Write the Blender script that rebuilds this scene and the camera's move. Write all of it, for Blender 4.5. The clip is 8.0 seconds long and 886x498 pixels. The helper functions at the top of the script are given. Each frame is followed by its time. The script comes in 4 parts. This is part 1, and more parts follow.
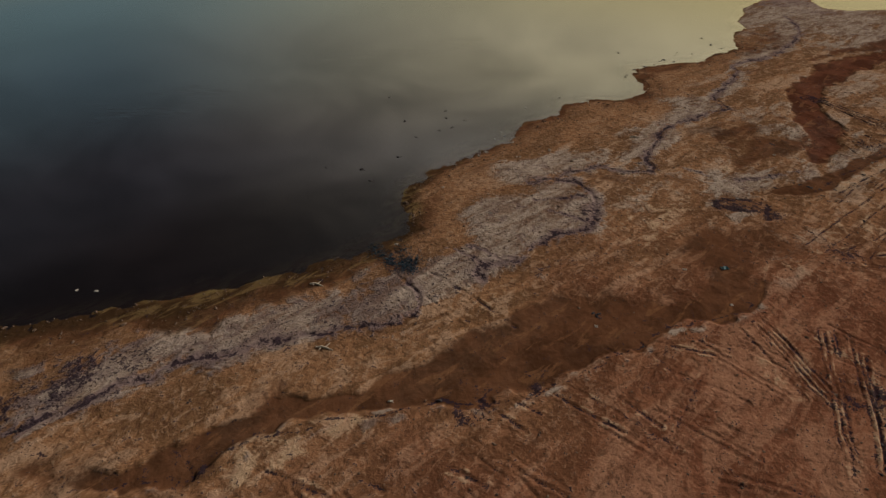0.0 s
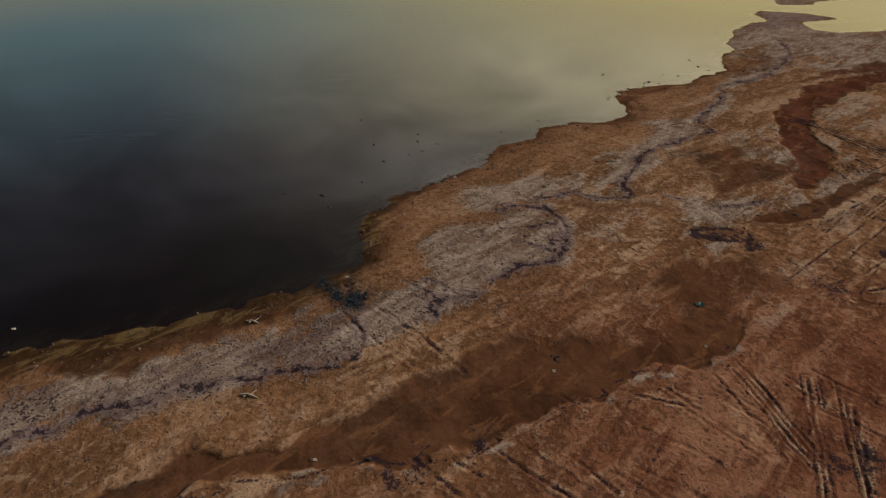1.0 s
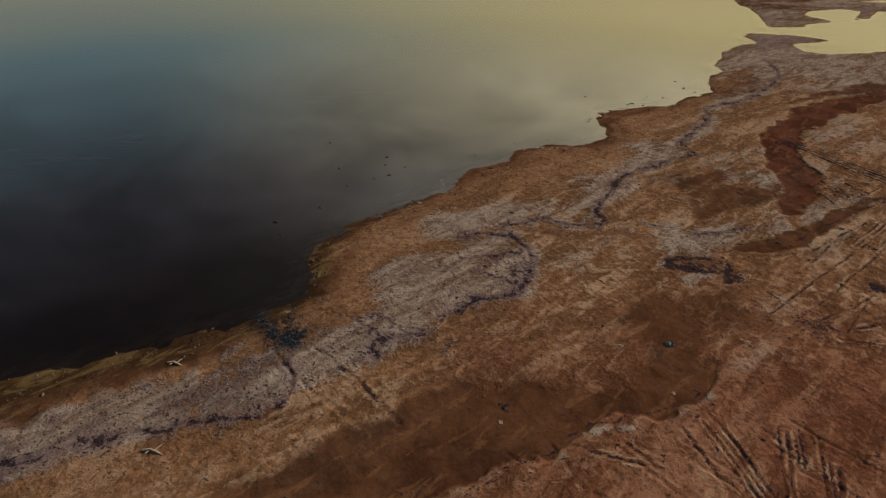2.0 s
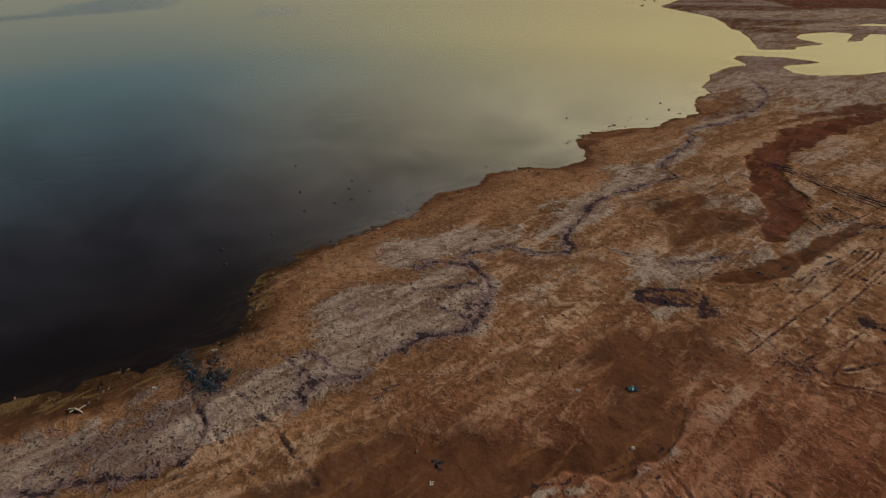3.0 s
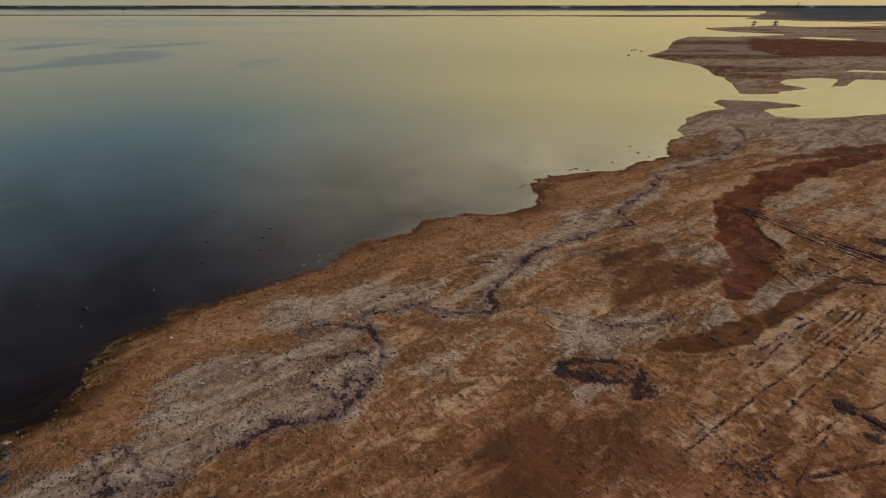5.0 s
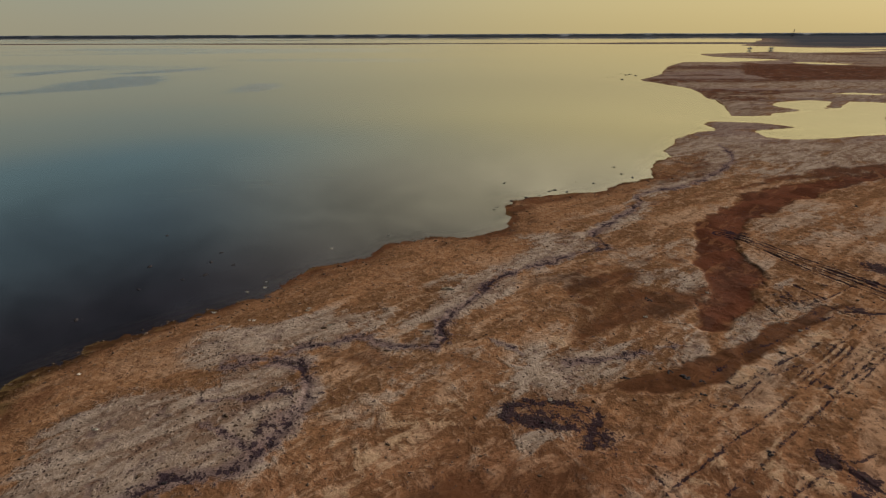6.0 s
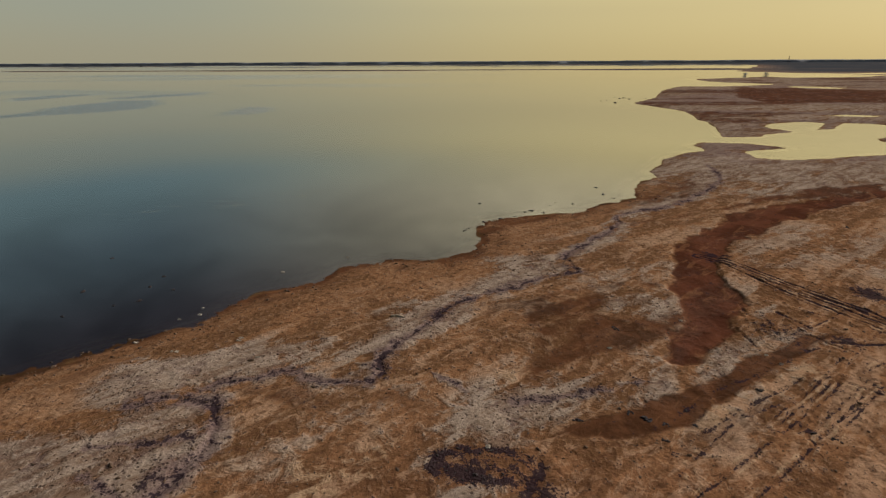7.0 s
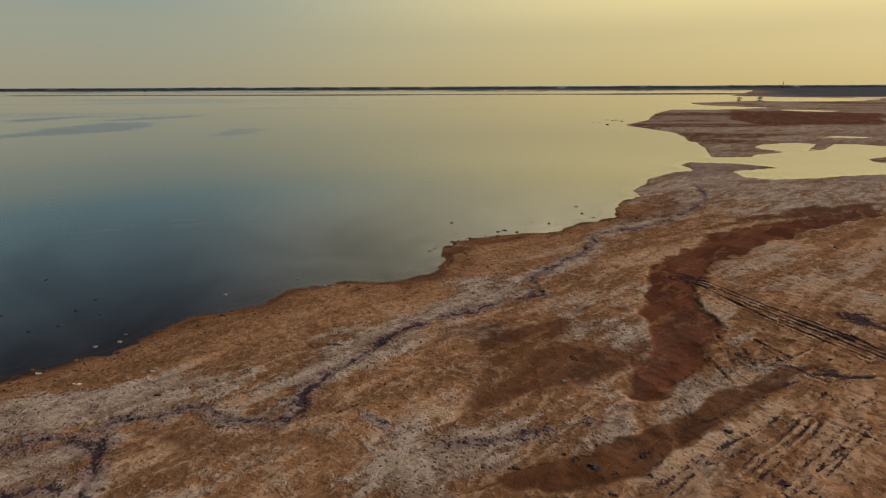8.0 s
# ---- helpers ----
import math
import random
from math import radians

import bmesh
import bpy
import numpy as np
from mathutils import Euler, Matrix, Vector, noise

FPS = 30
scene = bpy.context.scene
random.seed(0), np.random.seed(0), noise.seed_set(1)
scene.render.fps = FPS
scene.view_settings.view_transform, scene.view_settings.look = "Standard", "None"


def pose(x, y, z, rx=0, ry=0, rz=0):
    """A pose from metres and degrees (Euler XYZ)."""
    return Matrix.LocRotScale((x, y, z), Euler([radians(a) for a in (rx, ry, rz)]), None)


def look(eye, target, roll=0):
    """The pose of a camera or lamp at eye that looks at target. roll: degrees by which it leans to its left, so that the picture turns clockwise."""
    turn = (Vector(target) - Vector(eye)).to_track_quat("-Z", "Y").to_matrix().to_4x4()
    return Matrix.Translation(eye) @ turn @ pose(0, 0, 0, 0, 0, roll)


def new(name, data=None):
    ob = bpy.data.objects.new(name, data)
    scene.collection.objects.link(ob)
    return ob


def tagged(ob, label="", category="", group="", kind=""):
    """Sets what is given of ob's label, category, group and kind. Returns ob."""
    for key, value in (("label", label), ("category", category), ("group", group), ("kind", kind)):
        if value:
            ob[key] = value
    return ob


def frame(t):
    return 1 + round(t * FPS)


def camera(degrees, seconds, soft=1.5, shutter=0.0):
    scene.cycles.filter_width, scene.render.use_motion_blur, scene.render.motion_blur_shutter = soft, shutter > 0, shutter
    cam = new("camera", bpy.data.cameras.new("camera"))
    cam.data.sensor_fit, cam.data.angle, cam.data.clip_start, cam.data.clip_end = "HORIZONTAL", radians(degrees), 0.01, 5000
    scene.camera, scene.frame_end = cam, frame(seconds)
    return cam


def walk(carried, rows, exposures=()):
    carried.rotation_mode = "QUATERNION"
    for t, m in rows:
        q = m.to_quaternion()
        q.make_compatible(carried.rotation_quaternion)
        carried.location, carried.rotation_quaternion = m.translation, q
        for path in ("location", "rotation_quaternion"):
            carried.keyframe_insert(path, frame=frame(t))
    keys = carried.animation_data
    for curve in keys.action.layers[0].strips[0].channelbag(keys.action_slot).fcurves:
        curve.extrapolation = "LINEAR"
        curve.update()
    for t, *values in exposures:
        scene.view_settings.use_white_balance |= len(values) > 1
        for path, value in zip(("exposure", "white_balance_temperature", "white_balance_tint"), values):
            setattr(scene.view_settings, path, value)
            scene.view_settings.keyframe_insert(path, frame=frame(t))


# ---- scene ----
cam = camera(85.83, 8.0, soft=1.3)
# seconds, x, y, z, yaw, pitch, roll
ROWS = [
    (0, 1.915, -1.014, 15.782, 2.413, -40.096, 1.302),
    (0.5, 3.075, -0.082, 15.504, 2.770, -38.924, 1.141),
    (1, 4.239, 0.853, 15.209, 3.083, -37.725, 0.992),
    (1.5, 5.403, 1.791, 14.900, 3.365, -36.497, 0.850),
    (2, 6.568, 2.733, 14.577, 3.624, -35.239, 0.713),
    (2.5, 7.732, 3.677, 14.243, 3.869, -33.951, 0.580),
    (3, 8.894, 4.624, 13.898, 4.105, -32.632, 0.450),
    (3.5, 10.053, 5.573, 13.543, 4.335, -31.286, 0.322),
    (4, 11.207, 6.526, 13.181, 4.560, -29.915, 0.198),
    (4.5, 12.356, 7.480, 12.811, 4.778, -28.523, 0.080),
    (5, 13.498, 8.437, 12.436, 4.988, -27.116, -0.030),
    (5.5, 14.632, 9.396, 12.058, 5.184, -25.701, -0.128),
    (6, 15.756, 10.358, 11.676, 5.357, -24.284, -0.210),
    (6.5, 16.871, 11.321, 11.293, 5.500, -22.875, -0.270),
    (7, 17.974, 12.286, 10.909, 5.599, -21.483, -0.304),
    (7.5, 19.065, 13.253, 10.527, 5.641, -20.121, -0.303),
    (8, 20.142, 14.222, 10.147, 5.611, -18.799, -0.260),
]
EXPOSURES = [(0.0, 0.0), (8.0, 0.3)]
walk(cam, [(t, pose(x, y, z, 90 + pitch, 0, yaw) @ pose(0, 0, 0, 0, 0, roll)) for t, x, y, z, yaw, pitch, roll in ROWS], EXPOSURES)

# ---- world, sun ----
SUN_UP, SUN_ROUND = 22.0, 58.0  # degrees above the horizon, degrees to the right of +y


def nodes_of(owner):
    owner.use_nodes = True
    owner.node_tree.nodes.clear()
    return owner.node_tree


def add(tree, kind, **values):
    """A node with its inputs set by name or number; a value that is a socket is linked."""
    node = tree.nodes.new(kind)
    for key, value in values.items():
        if key.startswith("in_"):
            key = key[3:]
            socket = node.inputs[int(key)] if key.isdigit() else node.inputs[key.replace("_", " ")]
            if isinstance(value, bpy.types.NodeSocket):
                tree.links.new(value, socket)
            else:
                socket.default_value = value
    return node


world = bpy.data.worlds.new("sky")
scene.world = world
wt = nodes_of(world)
sky = add(wt, "ShaderNodeTexSky")
sky.sky_type, sky.sun_disc = "NISHITA", False
sky.sun_elevation, sky.sun_rotation = radians(SUN_UP), radians(SUN_ROUND)
sky.air_density, sky.dust_density, sky.ozone_density = 1.0, 2.0, 1.5


def bands(tree, value, stops):
    """Colours from the horizon up: rows of (sine of the elevation, red, green, blue)."""
    node = add(tree, "ShaderNodeValToRGB", in_0=value)
    node.color_ramp.interpolation = "EASE"
    for n, (at, *colour) in enumerate(stops):
        if n > 1:
            node.color_ramp.elements.new(at)
    for element, (at, *colour) in zip(node.color_ramp.elements, stops):
        element.position, element.color = at, (*colour, 1)
    return node.outputs[0]


# evening haze: yellow towards the sun, grey-green away from it, thinning upwards
way = add(wt, "ShaderNodeTexCoord").outputs["Generated"]
parts = add(wt, "ShaderNodeSeparateXYZ", in_0=way)
AWAY = [(0.0, 0.265, 0.245, 0.17), (0.1, 0.25, 0.255, 0.195), (0.14, 0.222, 0.25, 0.21), (0.2, 0.15, 0.23, 0.245), (0.3, 0.1, 0.146, 0.168), (0.44, 0.08, 0.075, 0.088), (0.57, 0.052, 0.038, 0.036), (1.0, 0.032, 0.026, 0.026)]
TOWARDS = [(0.0, 0.43, 0.34, 0.155), (0.08, 0.47, 0.375, 0.17), (0.16, 0.66, 0.53, 0.23), (0.3, 1.0, 0.85, 0.52), (0.5, 0.72, 0.64, 0.53), (0.7, 0.27, 0.235, 0.2), (1.0, 0.04, 0.042, 0.052)]
side = add(wt, "ShaderNodeVectorMath", in_0=way, in_1=(math.sin(radians(SUN_ROUND)), math.cos(radians(SUN_ROUND)), 0))
side.operation = "DOT_PRODUCT"
near_sun = add(wt, "ShaderNodeMapRange", in_0=side.outputs["Value"], in_1=-0.15, in_2=0.95)
near_sun.interpolation_type = "SMOOTHSTEP"
haze = wt.nodes.new("ShaderNodeMix")
haze.data_type = "RGBA"
wt.links.new(near_sun.outputs[0], haze.inputs[0])
wt.links.new(bands(wt, parts.outputs[2], AWAY), haze.inputs[6])
wt.links.new(bands(wt, parts.outputs[2], TOWARDS), haze.inputs[7])
# thin uneven cloud in the haze
veil_at = add(wt, "ShaderNodeMapping", in_Vector=way, in_Rotation=(0, 0, radians(25)), in_Scale=(1.0, 1.5, 2.6)).outputs[0]
veil = add(wt, "ShaderNodeTexNoise", in_Vector=veil_at, in_Scale=3.6, in_Detail=7.0, in_Roughness=0.56, in_Distortion=0.5)
veil = add(wt, "ShaderNodeMapRange", in_0=veil.outputs[0], in_1=0.36, in_2=0.64, in_3=0.7, in_4=1.34)
veiled = add(wt, "ShaderNodeVectorMath", in_0=haze.outputs[2])
veiled.operation = "SCALE"
overhead = add(wt, "ShaderNodeMapRange", in_0=parts.outputs[2], in_1=0.16, in_2=0.4)
even = add(wt, "ShaderNodeMix", in_0=overhead.outputs[0], in_2=1.0, in_3=veil.outputs[0])
wt.links.new(even.outputs[0], veiled.inputs["Scale"])
clear_sky = add(wt, "ShaderNodeBackground", in_Color=sky.outputs[0], in_Strength=0.006)
hazy_sky = add(wt, "ShaderNodeBackground", in_Color=veiled.outputs[0], in_Strength=1.0)
whole = add(wt, "ShaderNodeAddShader", in_0=clear_sky.outputs[0], in_1=hazy_sky.outputs[0])
add(wt, "ShaderNodeOutputWorld", in_Surface=whole.outputs[0])

sun = new("sun", bpy.data.lights.new("sun", "SUN"))
sun.data.energy, sun.data.angle, sun.data.color = 3.9, radians(3.0), (1.0, 0.875, 0.775)
up, round_ = radians(SUN_UP), radians(SUN_ROUND)
to_sun = Vector((math.sin(round_) * math.cos(up), math.cos(round_) * math.cos(up), math.sin(up)))
sun.matrix_world = look(to_sun * 100, (0, 0, 0))

# ---- materials ----


def mix(tree, fac, a, b):
    node = tree.nodes.new("ShaderNodeMix")
    node.data_type = "RGBA"
    for socket, value in ((node.inputs[0], fac), (node.inputs[6], a), (node.inputs[7], b)):
        if isinstance(value, bpy.types.NodeSocket):
            tree.links.new(value, socket)
        else:
            socket.default_value = (*value, 1) if isinstance(value, tuple) else value
    return node.outputs[2]


def maths(tree, op, a, b=0.0, c=0.0):
    node = tree.nodes.new("ShaderNodeMath")
    node.operation = op
    for socket, value in zip(node.inputs, (a, b, c)):
        if isinstance(value, bpy.types.NodeSocket):
            tree.links.new(value, socket)
        else:
            socket.default_value = value
    return node.outputs[0]


def ramp(tree, value, low, high, to_low=0.0, to_high=1.0):
    node = add(tree, "ShaderNodeMapRange", in_0=value, in_1=low, in_2=high, in_3=to_low, in_4=to_high)
    node.interpolation_type = "SMOOTHSTEP"
    return node.outputs[0]


def grain(tree, where, scale, detail=4.0, rough=0.55, warp=0.0):
    node = add(tree, "ShaderNodeTexNoise", in_Vector=where, in_Scale=scale, in_Detail=detail, in_Roughness=rough, in_Distortion=warp)
    return node.outputs[0]


def mask(tree, name):
    node = tree.nodes.new("ShaderNodeAttribute")
    node.attribute_name = name
    return node.outputs["Fac"]


def finish(tree, colour, rough, bump=None, strength=0.5, distance=0.02, specular=0.4):
    bsdf = add(tree, "ShaderNodeBsdfPrincipled", in_Base_Color=colour, in_Roughness=rough, in_Specular_IOR_Level=specular)
    if bump is not None:
        relief = add(tree, "ShaderNodeBump", in_Strength=strength, in_Distance=distance, in_Height=bump)
        tree.links.new(relief.outputs[0], bsdf.inputs["Normal"])
    add(tree, "ShaderNodeOutputMaterial", in_Surface=bsdf.outputs[0])


def material(name):
    m = bpy.data.materials.new(name)
    return m, nodes_of(m)


def ground_material():
    m, t = material("salt flat")
    where = add(t, "ShaderNodeNewGeometry").outputs["Position"]
    spot = add(t, "ShaderNodeSeparateXYZ", in_0=where)
    # wash lines: long along the shore, narrow across it
    turned = add(t, "ShaderNodeMapping", in_Vector=where, in_Rotation=(0, 0, radians(43)), in_Scale=(3.2, 1.0, 1.0))
    turned.vector_type = "TEXTURE"
    along = turned.outputs[0]
    broad = grain(t, where, 0.2, 4.0)
    wash = grain(t, along, 0.5, 9.0, 0.6, 0.9)
    streak = grain(t, along, 1.7, 6.0, 0.6, 0.8)
    blotch = grain(t, where, 0.36, 10.0, 0.62, 0.6)
    flake = grain(t, where, 1.3, 9.0, 0.68, 0.5)
    small, fine, dust = grain(t, where, 4.0, 4.0, 0.58, 0.4), grain(t, where, 13.0, 4.0, 0.7), grain(t, where, 40.0, 2.0, 0.6)
    pits = add(t, "ShaderNodeTexVoronoi", in_Vector=where, in_Scale=6.0, in_Randomness=1.0).outputs["Distance"]
    salt, pale, strand = mask(t, "salt"), mask(t, "pale"), mask(t, "strand")

    def centred(value, size):
        return maths(t, "MULTIPLY_ADD", value, 2.0 * size, -size)

    # dry sand: ochre by the water, redder inland
    inland = ramp(t, maths(t, "MULTIPLY_ADD", broad, 12.0, strand), 12.0, 22.0)
    inland = maths(t, "MULTIPLY", inland, ramp(t, spot.outputs[1], 25.0, 14.0, 0.1, 1.0))
    calm = ramp(t, strand, 2.0, 6.0, 0.35, 1.0)
    light_sand = mix(t, inland, (0.38, 0.256, 0.17), (0.3, 0.158, 0.098))
    dark_sand = mix(t, inland, (0.127, 0.069, 0.035), (0.106, 0.042, 0.023))
    sand = mix(t, inland, (0.232, 0.125, 0.065), (0.185, 0.079, 0.045))
    sand = mix(t, maths(t, "MULTIPLY", calm, ramp(t, blotch, 0.49, 0.4, 0.0, 0.75)), sand, dark_sand)
    sand = mix(t, ramp(t, wash, 0.49, 0.4, 0.0, 0.75), sand, dark_sand)
    sand = mix(t, maths(t, "MULTIPLY", calm, ramp(t, wash, 0.52, 0.6, 0.0, 0.7)), sand, light_sand)
    sand = mix(t, maths(t, "MULTIPLY", calm, ramp(t, streak, 0.47, 0.38, 0.0, 0.6)), sand, dark_sand)
    sand = mix(t, maths(t, "MULTIPLY", calm, ramp(t, streak, 0.54, 0.62, 0.0, 0.55)), sand, light_sand)
    sand = mix(t, maths(t, "MULTIPLY", calm, ramp(t, flake, 0.55, 0.62, 0.0, 0.45)), sand, light_sand)
    sand = mix(t, ramp(t, small, 0.46, 0.35, 0.0, 0.65), sand, (0.085, 0.043, 0.025))
    sand = mix(t, ramp(t, small, 0.55, 0.65, 0.0, 0.4), sand, light_sand)
    # pale dry skins, torn at their edges
    torn = maths(t, "ADD", pale, maths(t, "ADD", centred(streak, 1.2), maths(t, "ADD", centred(flake, 1.3), centred(small, 0.5))))
    sand = mix(t, maths(t, "MULTIPLY", ramp(t, torn, 0.35, 0.85), ramp(t, pale, 0.05, 0.5, 0.0, 0.7)), sand, mix(t, ramp(t, flake, 0.45, 0.58), light_sand, (0.43, 0.31, 0.2)))
    # crust
    crust = mix(t, ramp(t, wash, 0.42, 0.56), (0.178, 0.128, 0.096), (0.285, 0.232, 0.188))
    crust = mix(t, ramp(t, streak, 0.52, 0.58, 0.0, 0.7), crust, (0.355, 0.3, 0.25))
    crust = mix(t, ramp(t, streak, 0.49, 0.4, 0.0, 0.75), crust, (0.16, 0.102, 0.072))
    crust = mix(t, ramp(t, flake, 0.48, 0.39, 0.0, 0.75), crust, (0.135, 0.1, 0.095))
    crust = mix(t, ramp(t, small, 0.57, 0.64, 0.0, 0.45), crust, (0.44, 0.385, 0.33))
    # lilac crust, darkened towards low x to paint in the falling light
    crust = mix(t, maths(t, "MULTIPLY", ramp(t, spot.outputs[0], 9.0, -9.0, 0.0, 0.82), ramp(t, wash, 0.62, 0.42)), crust, (0.1, 0.08, 0.09))
    crust = mix(t, ramp(t, mask(t, "stain"), 0.1, 0.8, 0.0, 0.85), crust, (0.15, 0.112, 0.118))
    broken = maths(t, "MULTIPLY_ADD", salt, 1.1, maths(t, "ADD", centred(wash, 2.3), maths(t, "ADD", centred(flake, 1.5), centred(small, 0.6))))
    crusted = maths(t, "MULTIPLY", ramp(t, broken, 0.14, 0.72), ramp(t, salt, 0.0, 0.4, 0.0, 0.88))
    colour = mix(t, crusted, sand, crust)
    # wet mud
    damp = maths(t, "ADD", mask(t, "wet"), maths(t, "ADD", centred(wash, 0.9), maths(t, "ADD", centred(blotch, 0.6), centred(small, 0.25))))
    damp = ramp(t, damp, 0.27, 0.75)
    mud = mix(t, ramp(t, blotch, 0.42, 0.58), (0.055, 0.025, 0.013), (0.1, 0.045, 0.023))
    mud = mix(t, mask(t, "red"), mud, mix(t, ramp(t, blotch, 0.42, 0.58), (0.058, 0.021, 0.013), (0.1, 0.037, 0.022)))
    mud = mix(t, ramp(t, streak, 0.55, 0.64, 0.0, 0.4), mud, (0.21, 0.1, 0.045))
    colour = mix(t, maths(t, "MULTIPLY", damp, 0.93), colour, mud)
    # sodden margin of the lake, olive with slime in places
    sodden = ramp(t, maths(t, "ADD", mask(t, "soak"), maths(t, "ADD", centred(wash, 0.7), centred(flake, 0.5))), 0.15, 0.85)
    colour = mix(t, sodden, colour, mix(t, ramp(t, streak, 0.5, 0.6), (0.042, 0.024, 0.012), (0.115, 0.076, 0.034)))
    # crumbs, pits and grains
    rough_patch = ramp(t, grain(t, where, 0.55, 5.0, 0.6), 0.42, 0.58, 0.15, 1.0)
    dry = maths(t, "MULTIPLY", rough_patch, maths(t, "SUBTRACT", 1.0, maths(t, "MULTIPLY", damp, 0.8)))
    colour = mix(t, maths(t, "MULTIPLY", maths(t, "MULTIPLY", ramp(t, fine, 0.43, 0.35), dry), 0.42), colour, (0.05, 0.03, 0.02))
    colour = mix(t, maths(t, "MULTIPLY", maths(t, "MULTIPLY", ramp(t, fine, 0.58, 0.66), dry), 0.15), colour, (0.48, 0.35, 0.23))
    colour = mix(t, maths(t, "MULTIPLY", ramp(t, dust, 0.46, 0.34, 0.0, 0.05), dry), colour, (0.05, 0.03, 0.02))
    trodden = maths(t, "MULTIPLY", ramp(t, pits, 0.3, 0.2), maths(t, "MULTIPLY", crusted, ramp(t, blotch, 0.45, 0.53)))
    colour = mix(t, maths(t, "MULTIPLY", trodden, 0.8), colour, (0.045, 0.03, 0.028))
    # black silt in cracks and ruts, tinted purple-blue like shade
    silt_shade = maths(t, "ADD", mask(t, "silt_shade"), maths(t, "ADD", centred(fine, 1.0), maths(t, "ADD", centred(small, 1.1), centred(flake, 0.7))))
    silt_shade = ramp(t, silt_shade, 0.4, 0.62)
    colour = mix(t, maths(t, "MULTIPLY", silt_shade, 0.93), colour, mix(t, small, (0.011, 0.008, 0.014), (0.042, 0.028, 0.036)))
    # scrub-covered far land, with blue-grey distance haze put into its colour
    colour = mix(t, maths(t, "MULTIPLY", mask(t, "hazed_veg"), ramp(t, grain(t, where, 0.01, 4.0), 0.35, 0.5, 0.75, 1.0)), colour, (0.058, 0.066, 0.08))
    # lake bed: olive slime at the edge, black mud further out
    bed = maths(t, "ADD", mask(t, "bed"), maths(t, "ADD", centred(wash, 0.12), centred(flake, 0.1)))
    slime = mix(t, ramp(t, streak, 0.45, 0.58), (0.1, 0.056, 0.025), (0.14, 0.105, 0.042))
    colour = mix(t, ramp(t, bed, -0.03, 0.08, 0.0, 0.85), colour, slime)
    colour = mix(t, ramp(t, maths(t, "ADD", bed, centred(blotch, 0.2)), 0.03, 0.42), colour, mix(t, ramp(t, blotch, 0.4, 0.65), (0.01, 0.007, 0.005), (0.018, 0.012, 0.008)))
    rough = maths(t, "MULTIPLY_ADD", damp, -0.15, 0.9)
    relief = maths(t, "ADD", maths(t, "MULTIPLY", small, 0.45), maths(t, "ADD", maths(t, "MULTIPLY", fine, 0.1), maths(t, "MULTIPLY", flake, 1.0)))
    relief = maths(t, "MULTIPLY_ADD", crusted, 0.22, relief)
    relief = maths(t, "MULTIPLY_ADD", trodden, -0.4, relief)
    relief = maths(t, "MULTIPLY", relief, maths(t, "MULTIPLY_ADD", damp, -0.6, 1.0))
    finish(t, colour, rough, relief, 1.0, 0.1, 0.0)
    return m


def water_material():
    m, t = material("lake water")
    where = add(t, "ShaderNodeNewGeometry").outputs["Position"]
    ripple = mask(t, "ripple")
    wave = add(t, "ShaderNodeMapping", in_Vector=where, in_Rotation=(0, 0, radians(-20)), in_Scale=(0.35, 1.0, 1.0)).outputs[0]
    height = maths(t, "ADD", grain(t, wave, 1.6, 3.0), maths(t, "MULTIPLY", grain(t, wave, 7.0, 2.0), 0.3))
    force = maths(t, "MULTIPLY_ADD", ripple, 1.3, 0.006)
    relief = add(t, "ShaderNodeBump", in_Strength=force, in_Distance=0.1, in_Height=height)
    gloss = add(t, "ShaderNodeBsdfGlossy", in_Color=(1, 1, 1, 1), in_Roughness=maths(t, "MULTIPLY_ADD", ripple, 0.25, 0.03), in_Normal=relief.outputs[0])
    murk = add(t, "ShaderNodeBsdfDiffuse", in_Color=(0.007, 0.0065, 0.0065, 1))
    clear = add(t, "ShaderNodeBsdfTransparent", in_Color=mix(t, mask(t, "depth"), (0.97, 0.95, 0.9), (0.5, 0.47, 0.42)))
    body = add(t, "ShaderNodeMixShader", in_0=mask(t, "murk"), in_1=clear.outputs[0], in_2=murk.outputs[0])
    fresnel = add(t, "ShaderNodeFresnel", in_IOR=1.38, in_Normal=relief.outputs[0])
    shine = maths(t, "POWER", fresnel.outputs[0], 0.7)
    both = add(t, "ShaderNodeMixShader", in_0=shine, in_1=body.outputs[0], in_2=gloss.outputs[0])
    add(t, "ShaderNodeOutputMaterial", in_Surface=both.outputs[0])
    return m


def plain_material(name, dark, light, scale, rough, bump=0.4):
    m, t = material(name)
    where = add(t, "ShaderNodeTexCoord").outputs["Object"]
    a, b = grain(t, where, scale, 5.0, 0.65), grain(t, where, scale * 6, 3.0)
    odd = add(t, "ShaderNodeObjectInfo").outputs["Random"]
    colour = mix(t, ramp(t, maths(t, "MULTIPLY_ADD", b, 0.35, a), 0.45, 0.85), dark, light)
    colour = mix(t, maths(t, "MULTIPLY", odd, 0.25), colour, dark)
    finish(t, colour, rough, b, bump, 0.01, 0.35)
    return m


